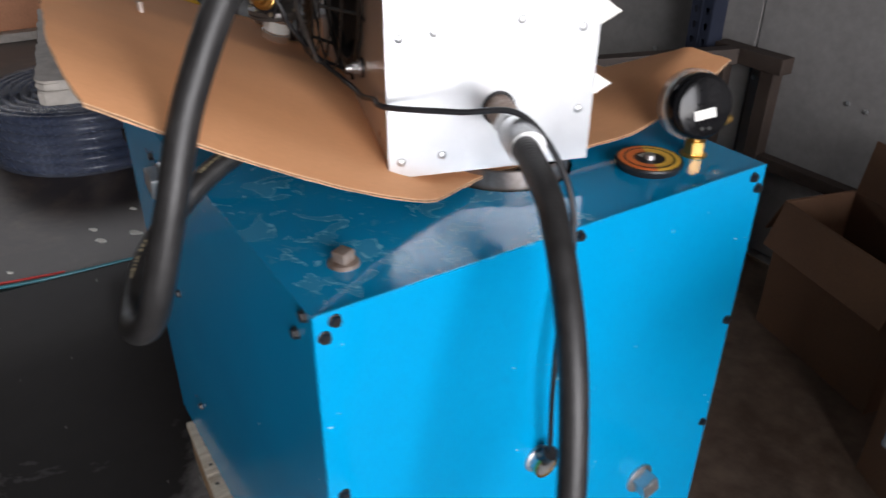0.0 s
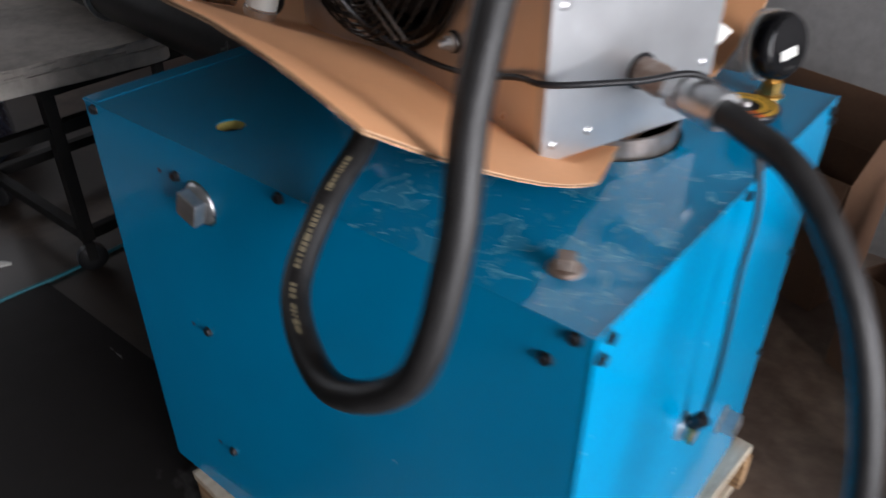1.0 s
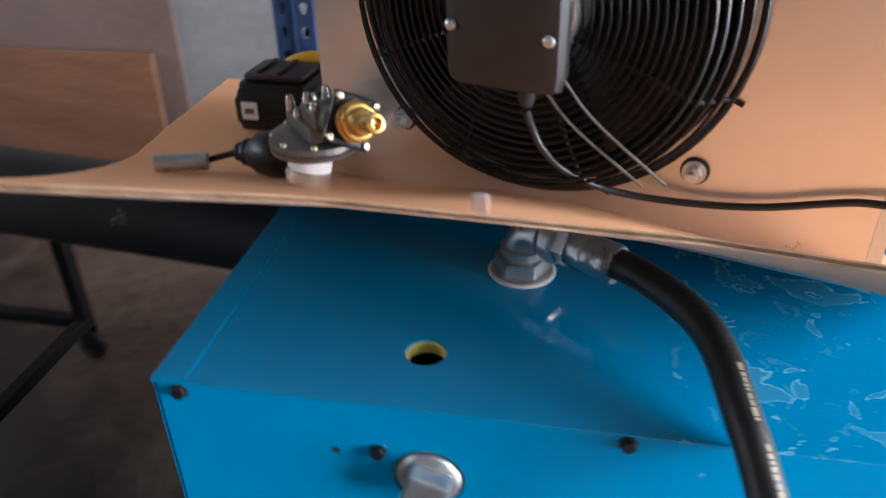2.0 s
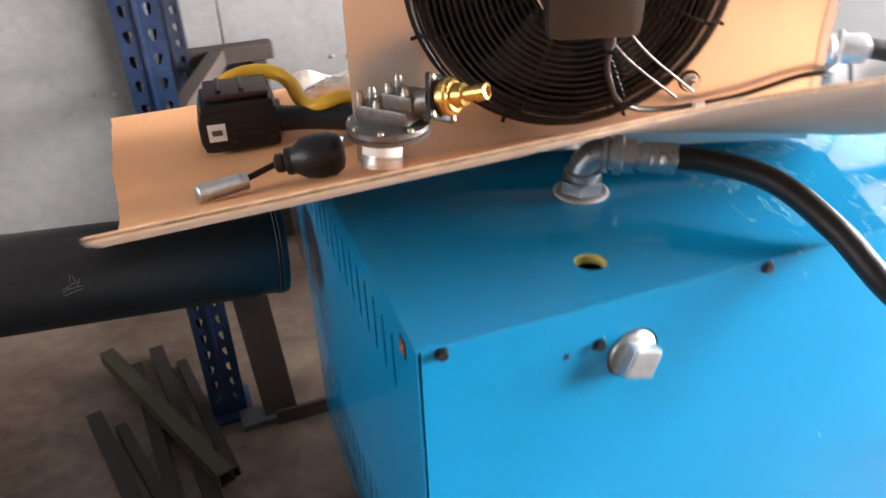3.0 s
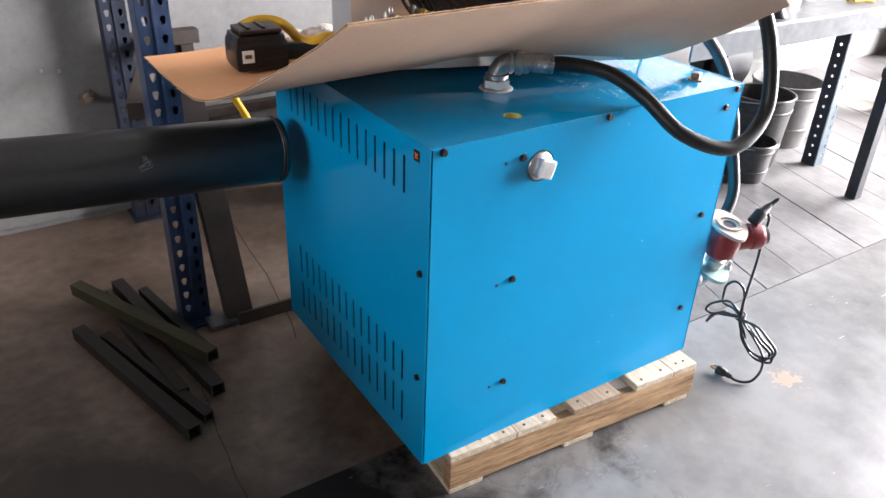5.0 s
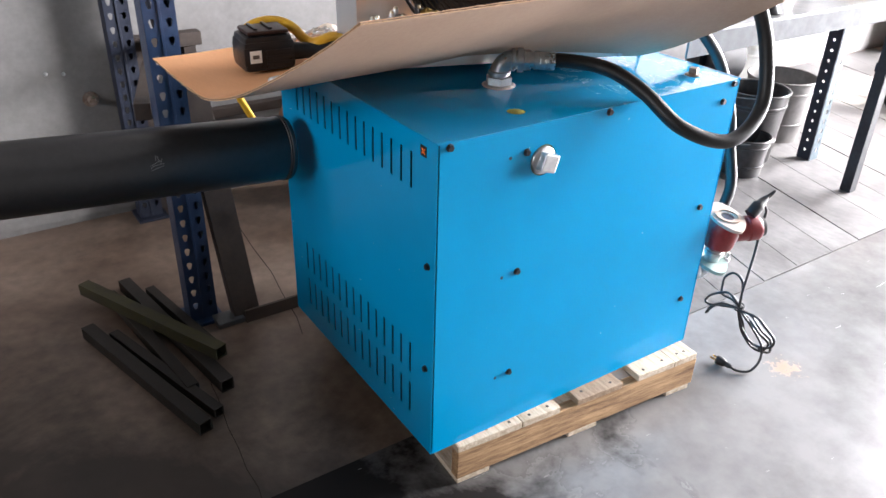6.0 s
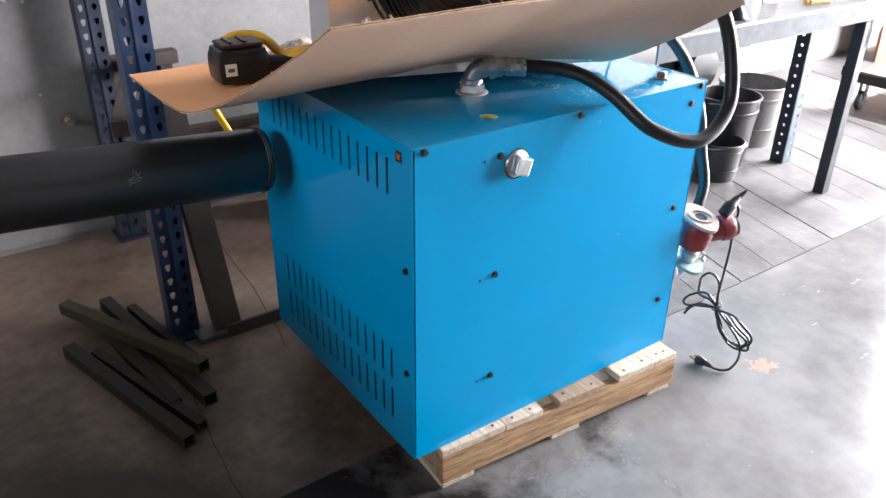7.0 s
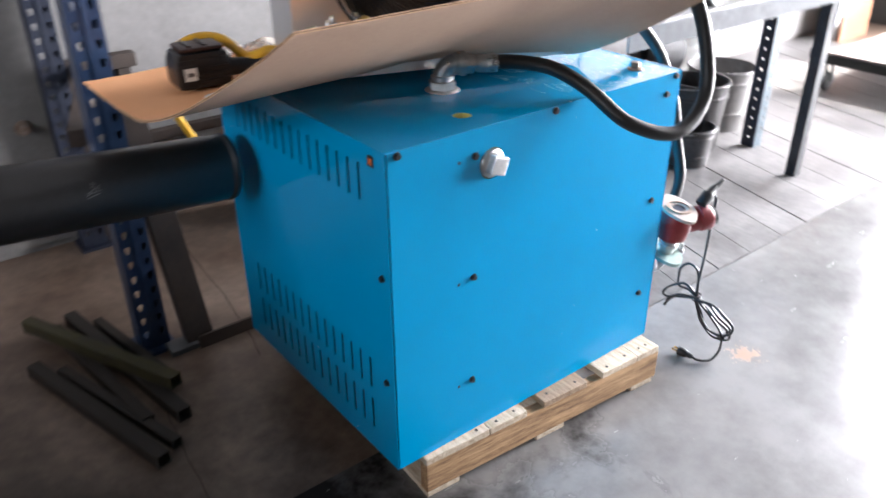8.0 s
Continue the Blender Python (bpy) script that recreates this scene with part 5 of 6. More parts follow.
# ---- bench, pails and bins on the right ----
leg_grey = shine(surface("leg_grey", (0.022, 0.023, 0.027), (0.055, 0.056, 0.06), 0.6, grain=60, blotch=8), 0.25)


def build_bench():
    bench = thing("steel_bench", (2.15, 0.9, -0.006), "grey steel plate workbench on perforated angle legs", "workbench")
    part("top_plate", box(B(), (1.30, 0.48, 0.888), (2.985, 1.36, 0.900), 0.002), bench_steel, bench, smooth=False)
    part("apron", box(B(), (1.30, 0.484, 0.812), (2.98, 0.492, 0.8878), 0.002), apron_paint, bench, smooth=False)
    part("apron", box(B(), (2.971, 0.4925, 0.812), (2.979, 1.355, 0.8878), 0.002), apron_paint, bench, smooth=False)
    part("apron", box(B(), (1.304, 1.345, 0.812), (2.97, 1.353, 0.8878), 0.002), bench_steel, bench, smooth=False)
    leg = B()
    box(leg, (2.665, 0.496, -0.006), (2.670, 0.546, 0.8115), 0.001)
    box(leg, (2.6703, 0.496, -0.006), (2.715, 0.501, 0.8115), 0.001)
    part("angle_leg", leg, leg_grey, bench, "dark grey angle leg", smooth=False)
    gusset = B()
    prism(gusset, [(0, 0), (0.12, 0), (0, -0.12)], facing((2.716, 0.494, 0.811), (0, -1, 0)), 0.004)
    part("gusset", gusset, bench_steel, bench, smooth=False)
    for x, y, mt in ((2.862, 0.838, navy_and_unlit_blue), (1.36, 0.85, navy_and_unlit_blue)):
        holes = [[(-0.036 + 0.007 * math.cos(a * math.pi / 4), 0.05 + 0.0508 * k + 0.008 * math.sin(a * math.pi / 4)) for a in range(8)] for k in range(15)]
        post = part("perforated_leg", holed_sheet(B(), [(-0.072, -0.006), (-0.003, -0.006), (-0.003, 0.8115), (-0.072, 0.8115)], holes, facing((x, y, 0), (-1, 0, 0)), 0.003), mt, bench, "perforated angle post, navy and pale blue", smooth=False)
        holes2 = [[(0.036 + 0.011 * math.cos(a * math.pi / 5), 0.05 + 0.0508 * k + 0.014 * math.sin(a * math.pi / 5)) for a in range(10)] for k in range(15)]
        part("post_flange", holed_sheet(B(), [(-0.002, -0.006), (0.062, -0.006), (0.062, 0.8115), (-0.002, 0.8115)], holes2, facing((x, y, 0), (0, -1, 0)), 0.003), white_post, post, smooth=False)
        # added dark sheet in place of the shade seen through the flange holes
        part("hole_shade", box(B(), (x + 0.005, y + 0.014, -0.006), (x + 0.060, y + 0.017, 0.8115)), navy_and_unlit_blue, post, smooth=False)
    part("lower_bar", box(B(), (2.68, 0.503, 0.56), (2.70, 0.56, 0.60), 0.002), navy_and_unlit_blue, bench, smooth=False)


def pail(name, at, r0, r1, h, material, label, tilt=0.0, rim=0.006, handle=True):
    x, y, z = at
    ob = thing(name, at, label, "bucket", "pails under the bench")
    m = pose(x, y, z, 0, tilt, 0)
    a, b = m @ Vector((0, 0, 0)), m @ Vector((0, 0, 1))
    t = 0.003
    body = part("body", lathe(B(), a, b, [(0, r0), (h * 0.28, r0 + (r1 - r0) * 0.28), (h * 0.29, r0 + (r1 - r0) * 0.29 + 0.003), (h * 0.32, r0 + (r1 - r0) * 0.32 + 0.003), (h * 0.33, r0 + (r1 - r0) * 0.33), (h * 0.78, r0 + (r1 - r0) * 0.78), (h * 0.79, r0 + (r1 - r0) * 0.79 + 0.004), (h * 0.83, r0 + (r1 - r0) * 0.83 + 0.004), (h * 0.84, r0 + (r1 - r0) * 0.84), (h, r1), (h, r1 - t), (t, r0 - t), (t, 0.002), (0, 0.002)], 44, True), material, ob)
    part("rim", tube(B(), [m @ Vector((r1 * math.cos(k * math.pi / 20), r1 * math.sin(k * math.pi / 20), h)) for k in range(41)], rim, 8), material, body)
    if handle:
        line = [m @ Vector((math.cos(k * math.pi / 12) * r1 * 1.02, -math.sin(k * math.pi / 12) * r1 * 0.95, h - 0.02 + 0.02 * math.sin(k * math.pi / 12))) for k in range(13)]
        part("handle", tube(B(), line, 0.003, 8), zinc, body)
    return ob


build_bench()
pail("pail", (2.433, 0.937, -0.006), 0.095, 0.112, 0.190, pail_steel, "small dented dark steel pail under the bench")
pail("pail", (2.62, 1.06, -0.006), 0.125, 0.155, 0.36, pail_steel, "tall dark ribbed steel pail under the bench")
pail("bin", (3.02, 1.19, -0.006), 0.145, 0.18, 0.335, pail_grey, "grey metal waste bin with a pale base", handle=False)
pail("bin", (3.36, 1.66, -0.006), 0.15, 0.17, 0.40, white_plastic, "white plastic drum by the wall", handle=False)
pail("pail", (2.32, 1.18, -0.006), 0.11, 0.13, 0.40, pail_steel, "dark steel pail behind the others")


weathered_deck = surface("cart_deck", (0.10, 0.078, 0.066), (0.19, 0.155, 0.135), 0.7, grain=30, blotch=4, bump=0.2, stretch=(1, 8, 8))
orange_board = surface("orange_chipboard", (0.15, 0.058, 0.026), (0.25, 0.105, 0.052), 0.6, grain=90, blotch=5, bump=0.1)


def build_right_clutter():
    wheel = thing("belt_wheel", (2.84, 1.52, -0.006), "black grinder wheel and housing on a pale stand", "machine")
    part("stand", box(B(), (2.73, 1.44, -0.006), (2.95, 1.64, 0.235), 0.01), white_plastic, wheel, smooth=False)
    part("wheel", lathe(B(), (2.86, 1.40, 0.37), (2.86, 2, 0.37), [(0, 0.05), (0.004, 0.12), (0.05, 0.13), (0.09, 0.12), (0.10, 0.05)], 36), black_plastic, wheel)
    part("housing", box(B(), (2.70, 1.50, 0.2355), (2.94, 1.60, 0.47), 0.02), black_plastic, wheel)
    cart = thing("cart", (4.7, 0.73, -0.006), "low cart with a brown-grey deck and dark steel frame on casters", "cart")
    x0, x1, y0, y1 = 4.10, 5.25, 0.30, 1.17
    part("deck", box(B(), (x0 + 0.01, y0 + 0.01, 0.2205), (x1 - 0.01, y1 - 0.01, 0.235), 0.003), weathered_deck, cart, smooth=False)
    for x in (x0, x1 - 0.04):
        part("rail", box(B(), (x, y0, 0.165), (x + 0.04, y1, 0.220), 0.003), black_steel, cart, smooth=False)
    for y in (y0, y1 - 0.04):
        part("cross_rail", box(B(), (x0 + 0.0405, y, 0.165), (x1 - 0.0405, y + 0.04, 0.220), 0.003), black_steel, cart, smooth=False)
    for x in (x0 + 0.02, x1 - 0.06):
        for y in (y0 + 0.03, y1 - 0.06):
            for side in (0.0, 0.040):
                part("caster_fork", box(B(), (x, y + side - 0.004, 0.055), (x + 0.035, y + side, 0.1645), 0.001), black_steel, cart, smooth=False)
            part("caster", lathe(B(), (x + 0.018, y + 0.002, 0.054), (x + 0.018, 9, 0.054), [(0, 0.03), (0.003, 0.056), (0.006, 0.060), (0.026, 0.060), (0.029, 0.056), (0.032, 0.03)], 26), black_plastic, cart)
    leaf = B()
    box(leaf, (5.42, 1.70, -0.006), (5.86, 1.722, 1.55), 0.003, pose(0, 0, 0, -1.5))
    single("chipboard_panel", leaf, orange_board, "orange-brown chipboard panel standing by the wall", "board", smooth=False)
    funnel = thing("funnel", (1.80, 0.555, 0.9), "small black cone funnel standing on the bench", "funnel")
    part("cone", lathe(B(), (1.80, 0.555, 0.9), (1.80, 0.555, 2), [(0, 0.044), (0.004, 0.045), (0.040, 0.022), (0.052, 0.010), (0.075, 0.008)], 24), black_plastic, funnel)
    part("loop", tube(B(), [(1.80 + 0.016 * math.cos(a * math.pi / 8), 0.555, 0.985 + 0.016 * math.sin(a * math.pi / 8)) for a in range(17)], 0.003, 8), black_plastic, funnel)
    clip = thing("spring_clamp", (2.35, 0.575, 0.9), "orange and yellow spring clamp lying on the bench", "clamp")
    for s in (-1, 1):
        part("jaw", tube(B(), glide([(2.30, 0.575 + 0.012 * s, 0.912), (2.34, 0.575 + 0.020 * s, 0.914), (2.38, 0.575 + 0.030 * s, 0.912), (2.41, 0.575 + 0.034 * s, 0.910)], 6), 0.009, 10), yellow_ink, clip)
    part("spring", lathe(B(), (2.345, 0.565, 0.922), (2.345, 1, 0.922), [(0, 0.012), (0.020, 0.012)], 16), orange_ink, clip)
    jar = thing("jar", (2.22, 0.70, 0.9), "clear plastic jar with a white lid standing on the bench", "jar")
    part("body", lathe(B(), (2.22, 0.70, 0.9), (2.22, 0.70, 2), [(0, 0.040), (0.006, 0.043), (0.075, 0.043), (0.085, 0.036)], 26), clear_plastic, jar)
    part("lid", lathe(B(), (2.22, 0.70, 0.9855), (2.22, 0.70, 2), [(0, 0.038), (0.014, 0.038), (0.016, 0.034)], 26), white_plastic, jar)



build_right_clutter()


# ---- pump on the side of the boiler ----
def build_pump():
    px, py = 1.000, 0.016
    pump = thing("circulator_pump", (px, py, 0.33), "red circulator pump with cast flanges, piped to the boiler side", "pump")
    up = Vector((0.02, -0.14, 1)).normalized()
    c = Vector((px, py, 0.462))
    volute = part("volute", lathe(B(), c - up * 0.052, c + up, [(0, 0.028), (0.014, 0.044), (0.060, 0.050), (0.085, 0.040), (0.097, 0.036)], 34), pump_red, pump)
    out = Vector((0.84, -0.42, 0.12)).normalized()
    part("motor_housing", lathe(B(), c + out * 0.02, c + out, [(0, 0.034), (0.052, 0.034), (0.056, 0.038), (0.082, 0.038), (0.092, 0.032)], 34), pump_red, volute)
    part("motor_cap", lathe(B(), c + out * 0.1125, c + out, [(0, 0.031), (0.010, 0.029), (0.013, 0.020)], 30), pail_steel, volute)
    top = c + up * 0.046
    m = facing(top, up, out)
    flange = B()
    shape = [(0.066 * math.cos(k * math.pi / 18) * (1 + 0.16 * math.cos(2 * k * math.pi / 18)), 0.048 * math.sin(k * math.pi / 18)) for k in range(36)]
    holed_sheet(flange, shape, [round_outline(28, 0.019)], m, 0.009)
    plate = part("top_flange", flange, flange_cream, pump, "pale oval cast flange with a port", smooth=False)
    part("port_ring", lathe(B(), top + up * 0.0093, top + up, [(0, 0.037), (0.004, 0.037), (0.004, 0.028), (0, 0.028)], 32, True), brass_grey, plate)
    part("port_bore", lathe(B(), top + up * 0.002, top + up, [(0, 0.020), (0.004, 0.020)], 24), hollow_shade, plate)
    low = c - up * 0.050
    part("nipple", lathe(B(), low - up * 0.045, low + up, [(0, 0.022), (0.020, 0.022), (0.022, 0.028), (0.034, 0.028), (0.036, 0.024), (0.045, 0.024)], 26), zinc, pump, "galvanised nipple")
    base = low - up * 0.050
    flange = B()
    shape = [(0.062 * math.cos(k * math.pi / 18) * (1 + 0.14 * math.cos(2 * k * math.pi / 18)), 0.046 * math.sin(k * math.pi / 18)) for k in range(36)]
    prism(flange, shape, facing(base - up * 0.004, up, out), 0.010)
    part("bottom_flange", flange, flange_green, pump, "grey-green oval flange", smooth=False)
    elbow = B()
    tube(elbow, glide([(W - 0.002, 0.055, 0.385), (0.930, 0.055, 0.384), (0.948, 0.05, 0.37), (0.956, 0.045, 0.345), (0.962, 0.045, 0.325)], 6), 0.017, 16)
    tube(elbow, glide([(0.958, 0.045, 0.332), (0.975, 0.045, 0.318), (base.x, base.y, base.z - 0.010), (base.x, base.y, base.z + 0.004)], 6), 0.016, 16)
    part("feed_pipe", elbow, zinc, pump, "galvanised feed elbow")
    for k in (-1, 1):
        p = base + out * 0.052 * k - up * 0.012
        bm = B()
        prism(bm, hex_outline(0.010), facing(p, up), 0.012)
        rod(bm, p - up * 0.012, p + up * 0.03, 0.005, 10)
        part("flange_bolt", bm, zinc, pump, smooth=False)
    plug_at = c + out * 0.075 + Vector((0.0, 0.0, 0.045))
    tip = plug_at + Vector((0.055, -0.005, 0.045))
    bm = B()
    lathe(bm, plug_at, tip, [(0, 0.017), (0.035, 0.019), (0.042, 0.014), (0.062, 0.010), (0.072, 0.006)], 18)
    part("cable_plug", bm, black_plastic, pump, "black moulded cable plug")
    return tip


brass_grey = surface("worn_seal_face", (0.34, 0.24, 0.18), (0.55, 0.42, 0.34), 0.45, metal=0.5)
pump_tip = build_pump()


def build_pump_cable():
    """The cord drops from the pump, its slack tied in a bundle that hangs just over the floor."""
    flex = thing("power_cord", (1.13, -0.02, 0.0), "black power cord tied in a bundle, its plug on the floor", "power cord")
    r = 0.0040
    fall = glide([pump_tip, pump_tip + Vector((0.022, -0.006, 0.014)), (1.128, -0.016, 0.538), (1.134, -0.024, 0.512), (1.132, -0.021, 0.462), (1.131, -0.023, 0.385), (1.130, -0.020, 0.303), (1.130, -0.016, 0.227), (1.130, -0.018, 0.180)], 8)
    part("cord", tube(B(), fall, r, 10), black_plastic, flex)
    for k, (dx, line) in enumerate((
            (0.004, ((-0.018, 0.180), (-0.010, 0.251), (0.006, 0.276), (0.034, 0.274), (0.053, 0.252), (0.060, 0.219), (0.049, 0.192), (0.017, 0.185), (-0.018, 0.178))),
            (-0.005, ((-0.018, 0.181), (0.003, 0.207), (0.032, 0.206), (0.063, 0.189), (0.096, 0.156), (0.104, 0.132), (0.080, 0.131), (0.032, 0.164), (-0.019, 0.176))),
            (0.002, ((-0.016, 0.176), (0.020, 0.166), (0.049, 0.153), (0.087, 0.117), (0.105, 0.081), (0.101, 0.088), (0.078, 0.124), (0.040, 0.150), (-0.016, 0.170))),
            (0.006, ((-0.021, 0.172), (-0.024, 0.106), (-0.048, 0.060), (-0.085, 0.048), (-0.126, 0.058), (-0.140, 0.085), (-0.130, 0.111), (-0.099, 0.140), (-0.056, 0.163), (-0.022, 0.172))),
            (-0.004, ((-0.022, 0.173), (-0.080, 0.177), (-0.121, 0.163), (-0.149, 0.132), (-0.146, 0.102), (-0.115, 0.077), (-0.079, 0.070), (-0.050, 0.092), (-0.024, 0.135), (-0.020, 0.172))),
            (0.000, ((-0.021, 0.172), (-0.050, 0.150), (-0.100, 0.128), (-0.128, 0.098), (-0.118, 0.068), (-0.090, 0.062), (-0.058, 0.080), (-0.034, 0.120), (-0.020, 0.171))))):
        turn = [(1.130 + dx + 0.22 * (0.18 - z) * (z < 0.18) + 0.006 * math.sin(3 * i + k), y, z) for i, (y, z) in enumerate(line)]
        part("cord_loop", tube(B(), glide(turn, 7), r, 8), black_plastic, flex)
    wrap = glide([(1.130 + 0.013 * math.cos(a * math.pi / 3), -0.019 + 0.013 * math.sin(a * math.pi / 3), 0.166 + 0.0018 * a) for a in range(15)], 4)
    part("tie", tube(B(), wrap, 0.0026, 8), black_plastic, flex, "black twist tie round the bundle")
    tail = glide([(1.132, -0.024, 0.168), (1.136, -0.076, 0.130), (1.142, -0.114, 0.088), (1.132, -0.128, 0.045), (1.108, -0.124, 0.014), (1.085, -0.112, 0.0075), (1.066, -0.092, 0.011), (1.064, -0.080, 0.014)], 8)
    part("cord", tube(B(), tail, r, 8), black_plastic, flex)
    bm = B()
    lathe(bm, (1.064, -0.082, 0.0145), (1.057, -0.030, 0.0155), [(0, 0.0055), (0.010, 0.009), (0.020, 0.0085), (0.024, 0.0125), (0.044, 0.0150), (0.050, 0.0140)], 18)
    plug = part("plug", bm, black_plastic, flex, "black mains plug")
    for dx in (-0.007, 0.007):
        part("prong", box(B(), (1.0560 + dx, -0.0335, 0.0125), (1.0580 + dx, -0.012, 0.0185)), brass, plug, smooth=False)


build_pump_cable()


# ---- tools on the cardboard ----
def build_tools():
    drill = thing("cordless_drill", (-0.06, 0.60, 0.937), "black cordless drill lying on its side on cardboard", "drill")
    m = pose(-0.090, 0.630, 0.9405, 0, 0, -4)
    pack = B()
    for x0, x1, y0, y1, z0, z1, bev in ((-0.064, 0.062, -0.050, 0.056, 0.0, 0.072, 0.013), (-0.060, 0.058, -0.0455, 0.052, 0.010, 0.083, 0.012), (-0.0655, -0.020, -0.0525, 0.050, 0.014, 0.060, 0.008)):
        box(pack, (x0, y0, z0), (x1, y1, z1), bev, m)
    pack = part("battery_pack", pack, black_plastic, drill, "black battery pack with a white sticker")
    cap = B()
    box(cap, (-0.050, -0.038, 0.0835), (0.052, 0.046, 0.094), 0.006, m)
    part("red_trim", cap, red_plastic, pack, "worn dark red-brown trim")
    for x in (-0.030, 0.006):
        rail = B()
        box(rail, (x, -0.030, 0.0945), (x + 0.008, 0.038, 0.0985), 0.0015, m)
        part("slide_rail", rail, black_plastic, pack)
    st = B()
    box(st, (-0.052, -0.0545, 0.024), (-0.024, -0.0530, 0.053), 0.0006, m)
    st = part("sticker", st, label_white, pack, "white square sticker", smooth=False)
    bar = B()
    box(bar, (-0.046, -0.0552, 0.034), (-0.030, -0.0547, 0.043), 0, m)
    part("print_bar", bar, pump_alloy, st, smooth=False)
    for z in (0.016, 0.030, 0.044):
        rib = B()
        box(rib, (-0.012, -0.0520, z), (0.050, -0.0490, z + 0.007), 0.0014, m)
        part("rib", rib, black_plastic, pack)
    latch = B()
    box(latch, (0.0625, -0.022, 0.022), (0.069, 0.024, 0.056), 0.003, m)
    part("latch", latch, motor_grey, pack)
    grip = tube(B(), glide([(-0.040, 0.612, 0.976), (0.020, 0.598, 0.973), (0.085, 0.577, 0.971), (0.135, 0.566, 0.974)], 8), 0.021, 16, lambda s: 0.023 - 0.003 * math.sin(s * 5))
    grip = part("grip", grip, black_plastic, drill)
    trig = B()
    box(trig, (0.088, 0.540, 0.962), (0.112, 0.556, 0.984), 0.004)
    part("trigger", trig, red_plastic, grip)
    body = lathe(B(), (0.150, 0.630, 0.976), (0.165, 0.485, 0.978), [(0, 0.022), (0.012, 0.030), (0.030, 0.0315), (0.034, 0.0295), (0.038, 0.0315), (0.075, 0.031), (0.085, 0.027)], 28)
    body = part("motor_body", body, black_plastic, drill)
    part("chuck", lathe(B(), (0.159, 0.545, 0.977), (0.165, 0.485, 0.978), [(0, 0.025), (0.008, 0.0255), (0.030, 0.024), (0.044, 0.016), (0.050, 0.011)], 28), motor_grey, body, "dark ribbed chuck")
    # hand driver with a hex socket
    driver = thing("socket_driver", (-0.05, 0.37, 0.965), "black-handled driver with a bright hex socket, lying on cardboard", "hand tool")
    grip = part("handle", lathe(B(), (0.024, 0.372, 1.005), (-0.060, 0.394, 0.994), [(0, 0.014), (0.004, 0.024), (0.016, 0.031), (0.036, 0.032), (0.056, 0.029), (0.068, 0.021), (0.072, 0.019), (0.076, 0.020), (0.082, 0.019), (0.085, 0.010)], 28), black_plastic, driver)
    part("collar", lathe(B(), (-0.058, 0.3935, 0.9942), (-0.070, 0.3966, 0.9927), [(0, 0.0120), (0.002, 0.0135), (0.010, 0.0135), (0.014, 0.008)], 20), motor_grey, grip)
    bit = B()
    rod(bit, (-0.068, 0.396, 0.993), (-0.116, 0.390, 0.980), 0.0045)
    part("bit_shank", bit, black_metal, driver)
    sock = B()
    lathe(sock, (-0.1123, 0.3897, 0.9790), (-0.1810, 0.3680, 0.9810), [(0, 0.008), (0.002, 0.0125), (0.010, 0.0125), (0.012, 0.0115), (0.016, 0.0125), (0.072, 0.0125), (0.074, 0.010)], 22)
    part("socket", sock, zinc, driver, "bright hex socket")
    # burner oil pump: canister, round flange, valve block, end plate and union
    pump = thing("oil_pump", (0.06, 0.34, 0.975), "burner valve with round flange, brass union and bright canister", "fuel valve")
    dx, dy = 0.076, 0.316
    disc = part("flange", lathe(B(), (dx, dy, 1.046), (dx, dy, 2), [(0, 0.050), (0.0005, 0.056), (0.007, 0.057), (0.0075, 0.0545), (0.0085, 0.0545), (0.009, 0.057), (0.016, 0.056), (0.018, 0.050), (0.022, 0.036), (0.023, 0.020)], 44), pump_alloy, pump, "dark round diaphragm flange")
    screw = mesh_of("screw", lathe(B(), (0, 0, -0.0005), (0, 0, 1), [(0, 0.0048), (0.0030, 0.0046), (0.0042, 0.0036), (0.0043, 0.0012), (0.0030, 0.0010)], 14), brass_bolt, True)
    for k in range(8):
        a = 0.3 + k * math.pi / 4
        placed("screw", screw, Matrix.Translation((dx + 0.0505 * math.cos(a), dy + 0.0505 * math.sin(a), 1.0622)), disc)
    d = Vector((0.62, -0.73, 0.28)).normalized()
    flat = Vector((d.x, d.y, 0)).normalized()
    side = Vector((-flat.y, flat.x, 0))
    mm = Matrix((side, flat, Vector((0, 0, 1)))).transposed().to_4x4()
    mm.translation = (dx + 0.010, dy - 0.010, 1.0665)
    blk = B()
    box(blk, (-0.024, -0.052, 0.0), (0.020, 0.030, 0.020), 0.004, mm)
    box(blk, (-0.018, -0.012, 0.0185), (0.022, 0.034, 0.040), 0.004, mm)
    blk = part("valve_block", blk, pump_alloy, pump, "grey cast valve block with screws")
    rod_line = B()
    lathe(rod_line, mm @ Vector((0.002, 0.020, 0.024)), mm @ Vector((0.002, 1.0, 0.30)), [(0, 0.016), (0.034, 0.016)], 24)
    part("neck", rod_line, pump_alloy, blk)
    for x, y, z, h in ((-0.018, -0.045, 0.020, 0.014), (0.012, -0.046, 0.020, 0.010), (-0.019, -0.018, 0.020, 0.006), (-0.012, 0.022, 0.040, 0.005), (0.014, -0.004, 0.040, 0.012), (-0.010, -0.004, 0.040, 0.008)):
        stud = part("stud", lathe(B(), mm @ Vector((x, y, z - 0.0005)), mm @ Vector((x, y, 1.0)), [(0, 0.0062), (h * 0.7, 0.0060), (h, 0.0050)], 14), zinc, blk)
        placed("screw", screw, mm @ Matrix.Translation((x, y, z + h)), blk)
    # end plate, square to the union and turned a little
    pm = facing((0.1385, 0.2740, 1.0975), d) @ pose(0, 0, 0, 0, 0, -27)
    plate = B()
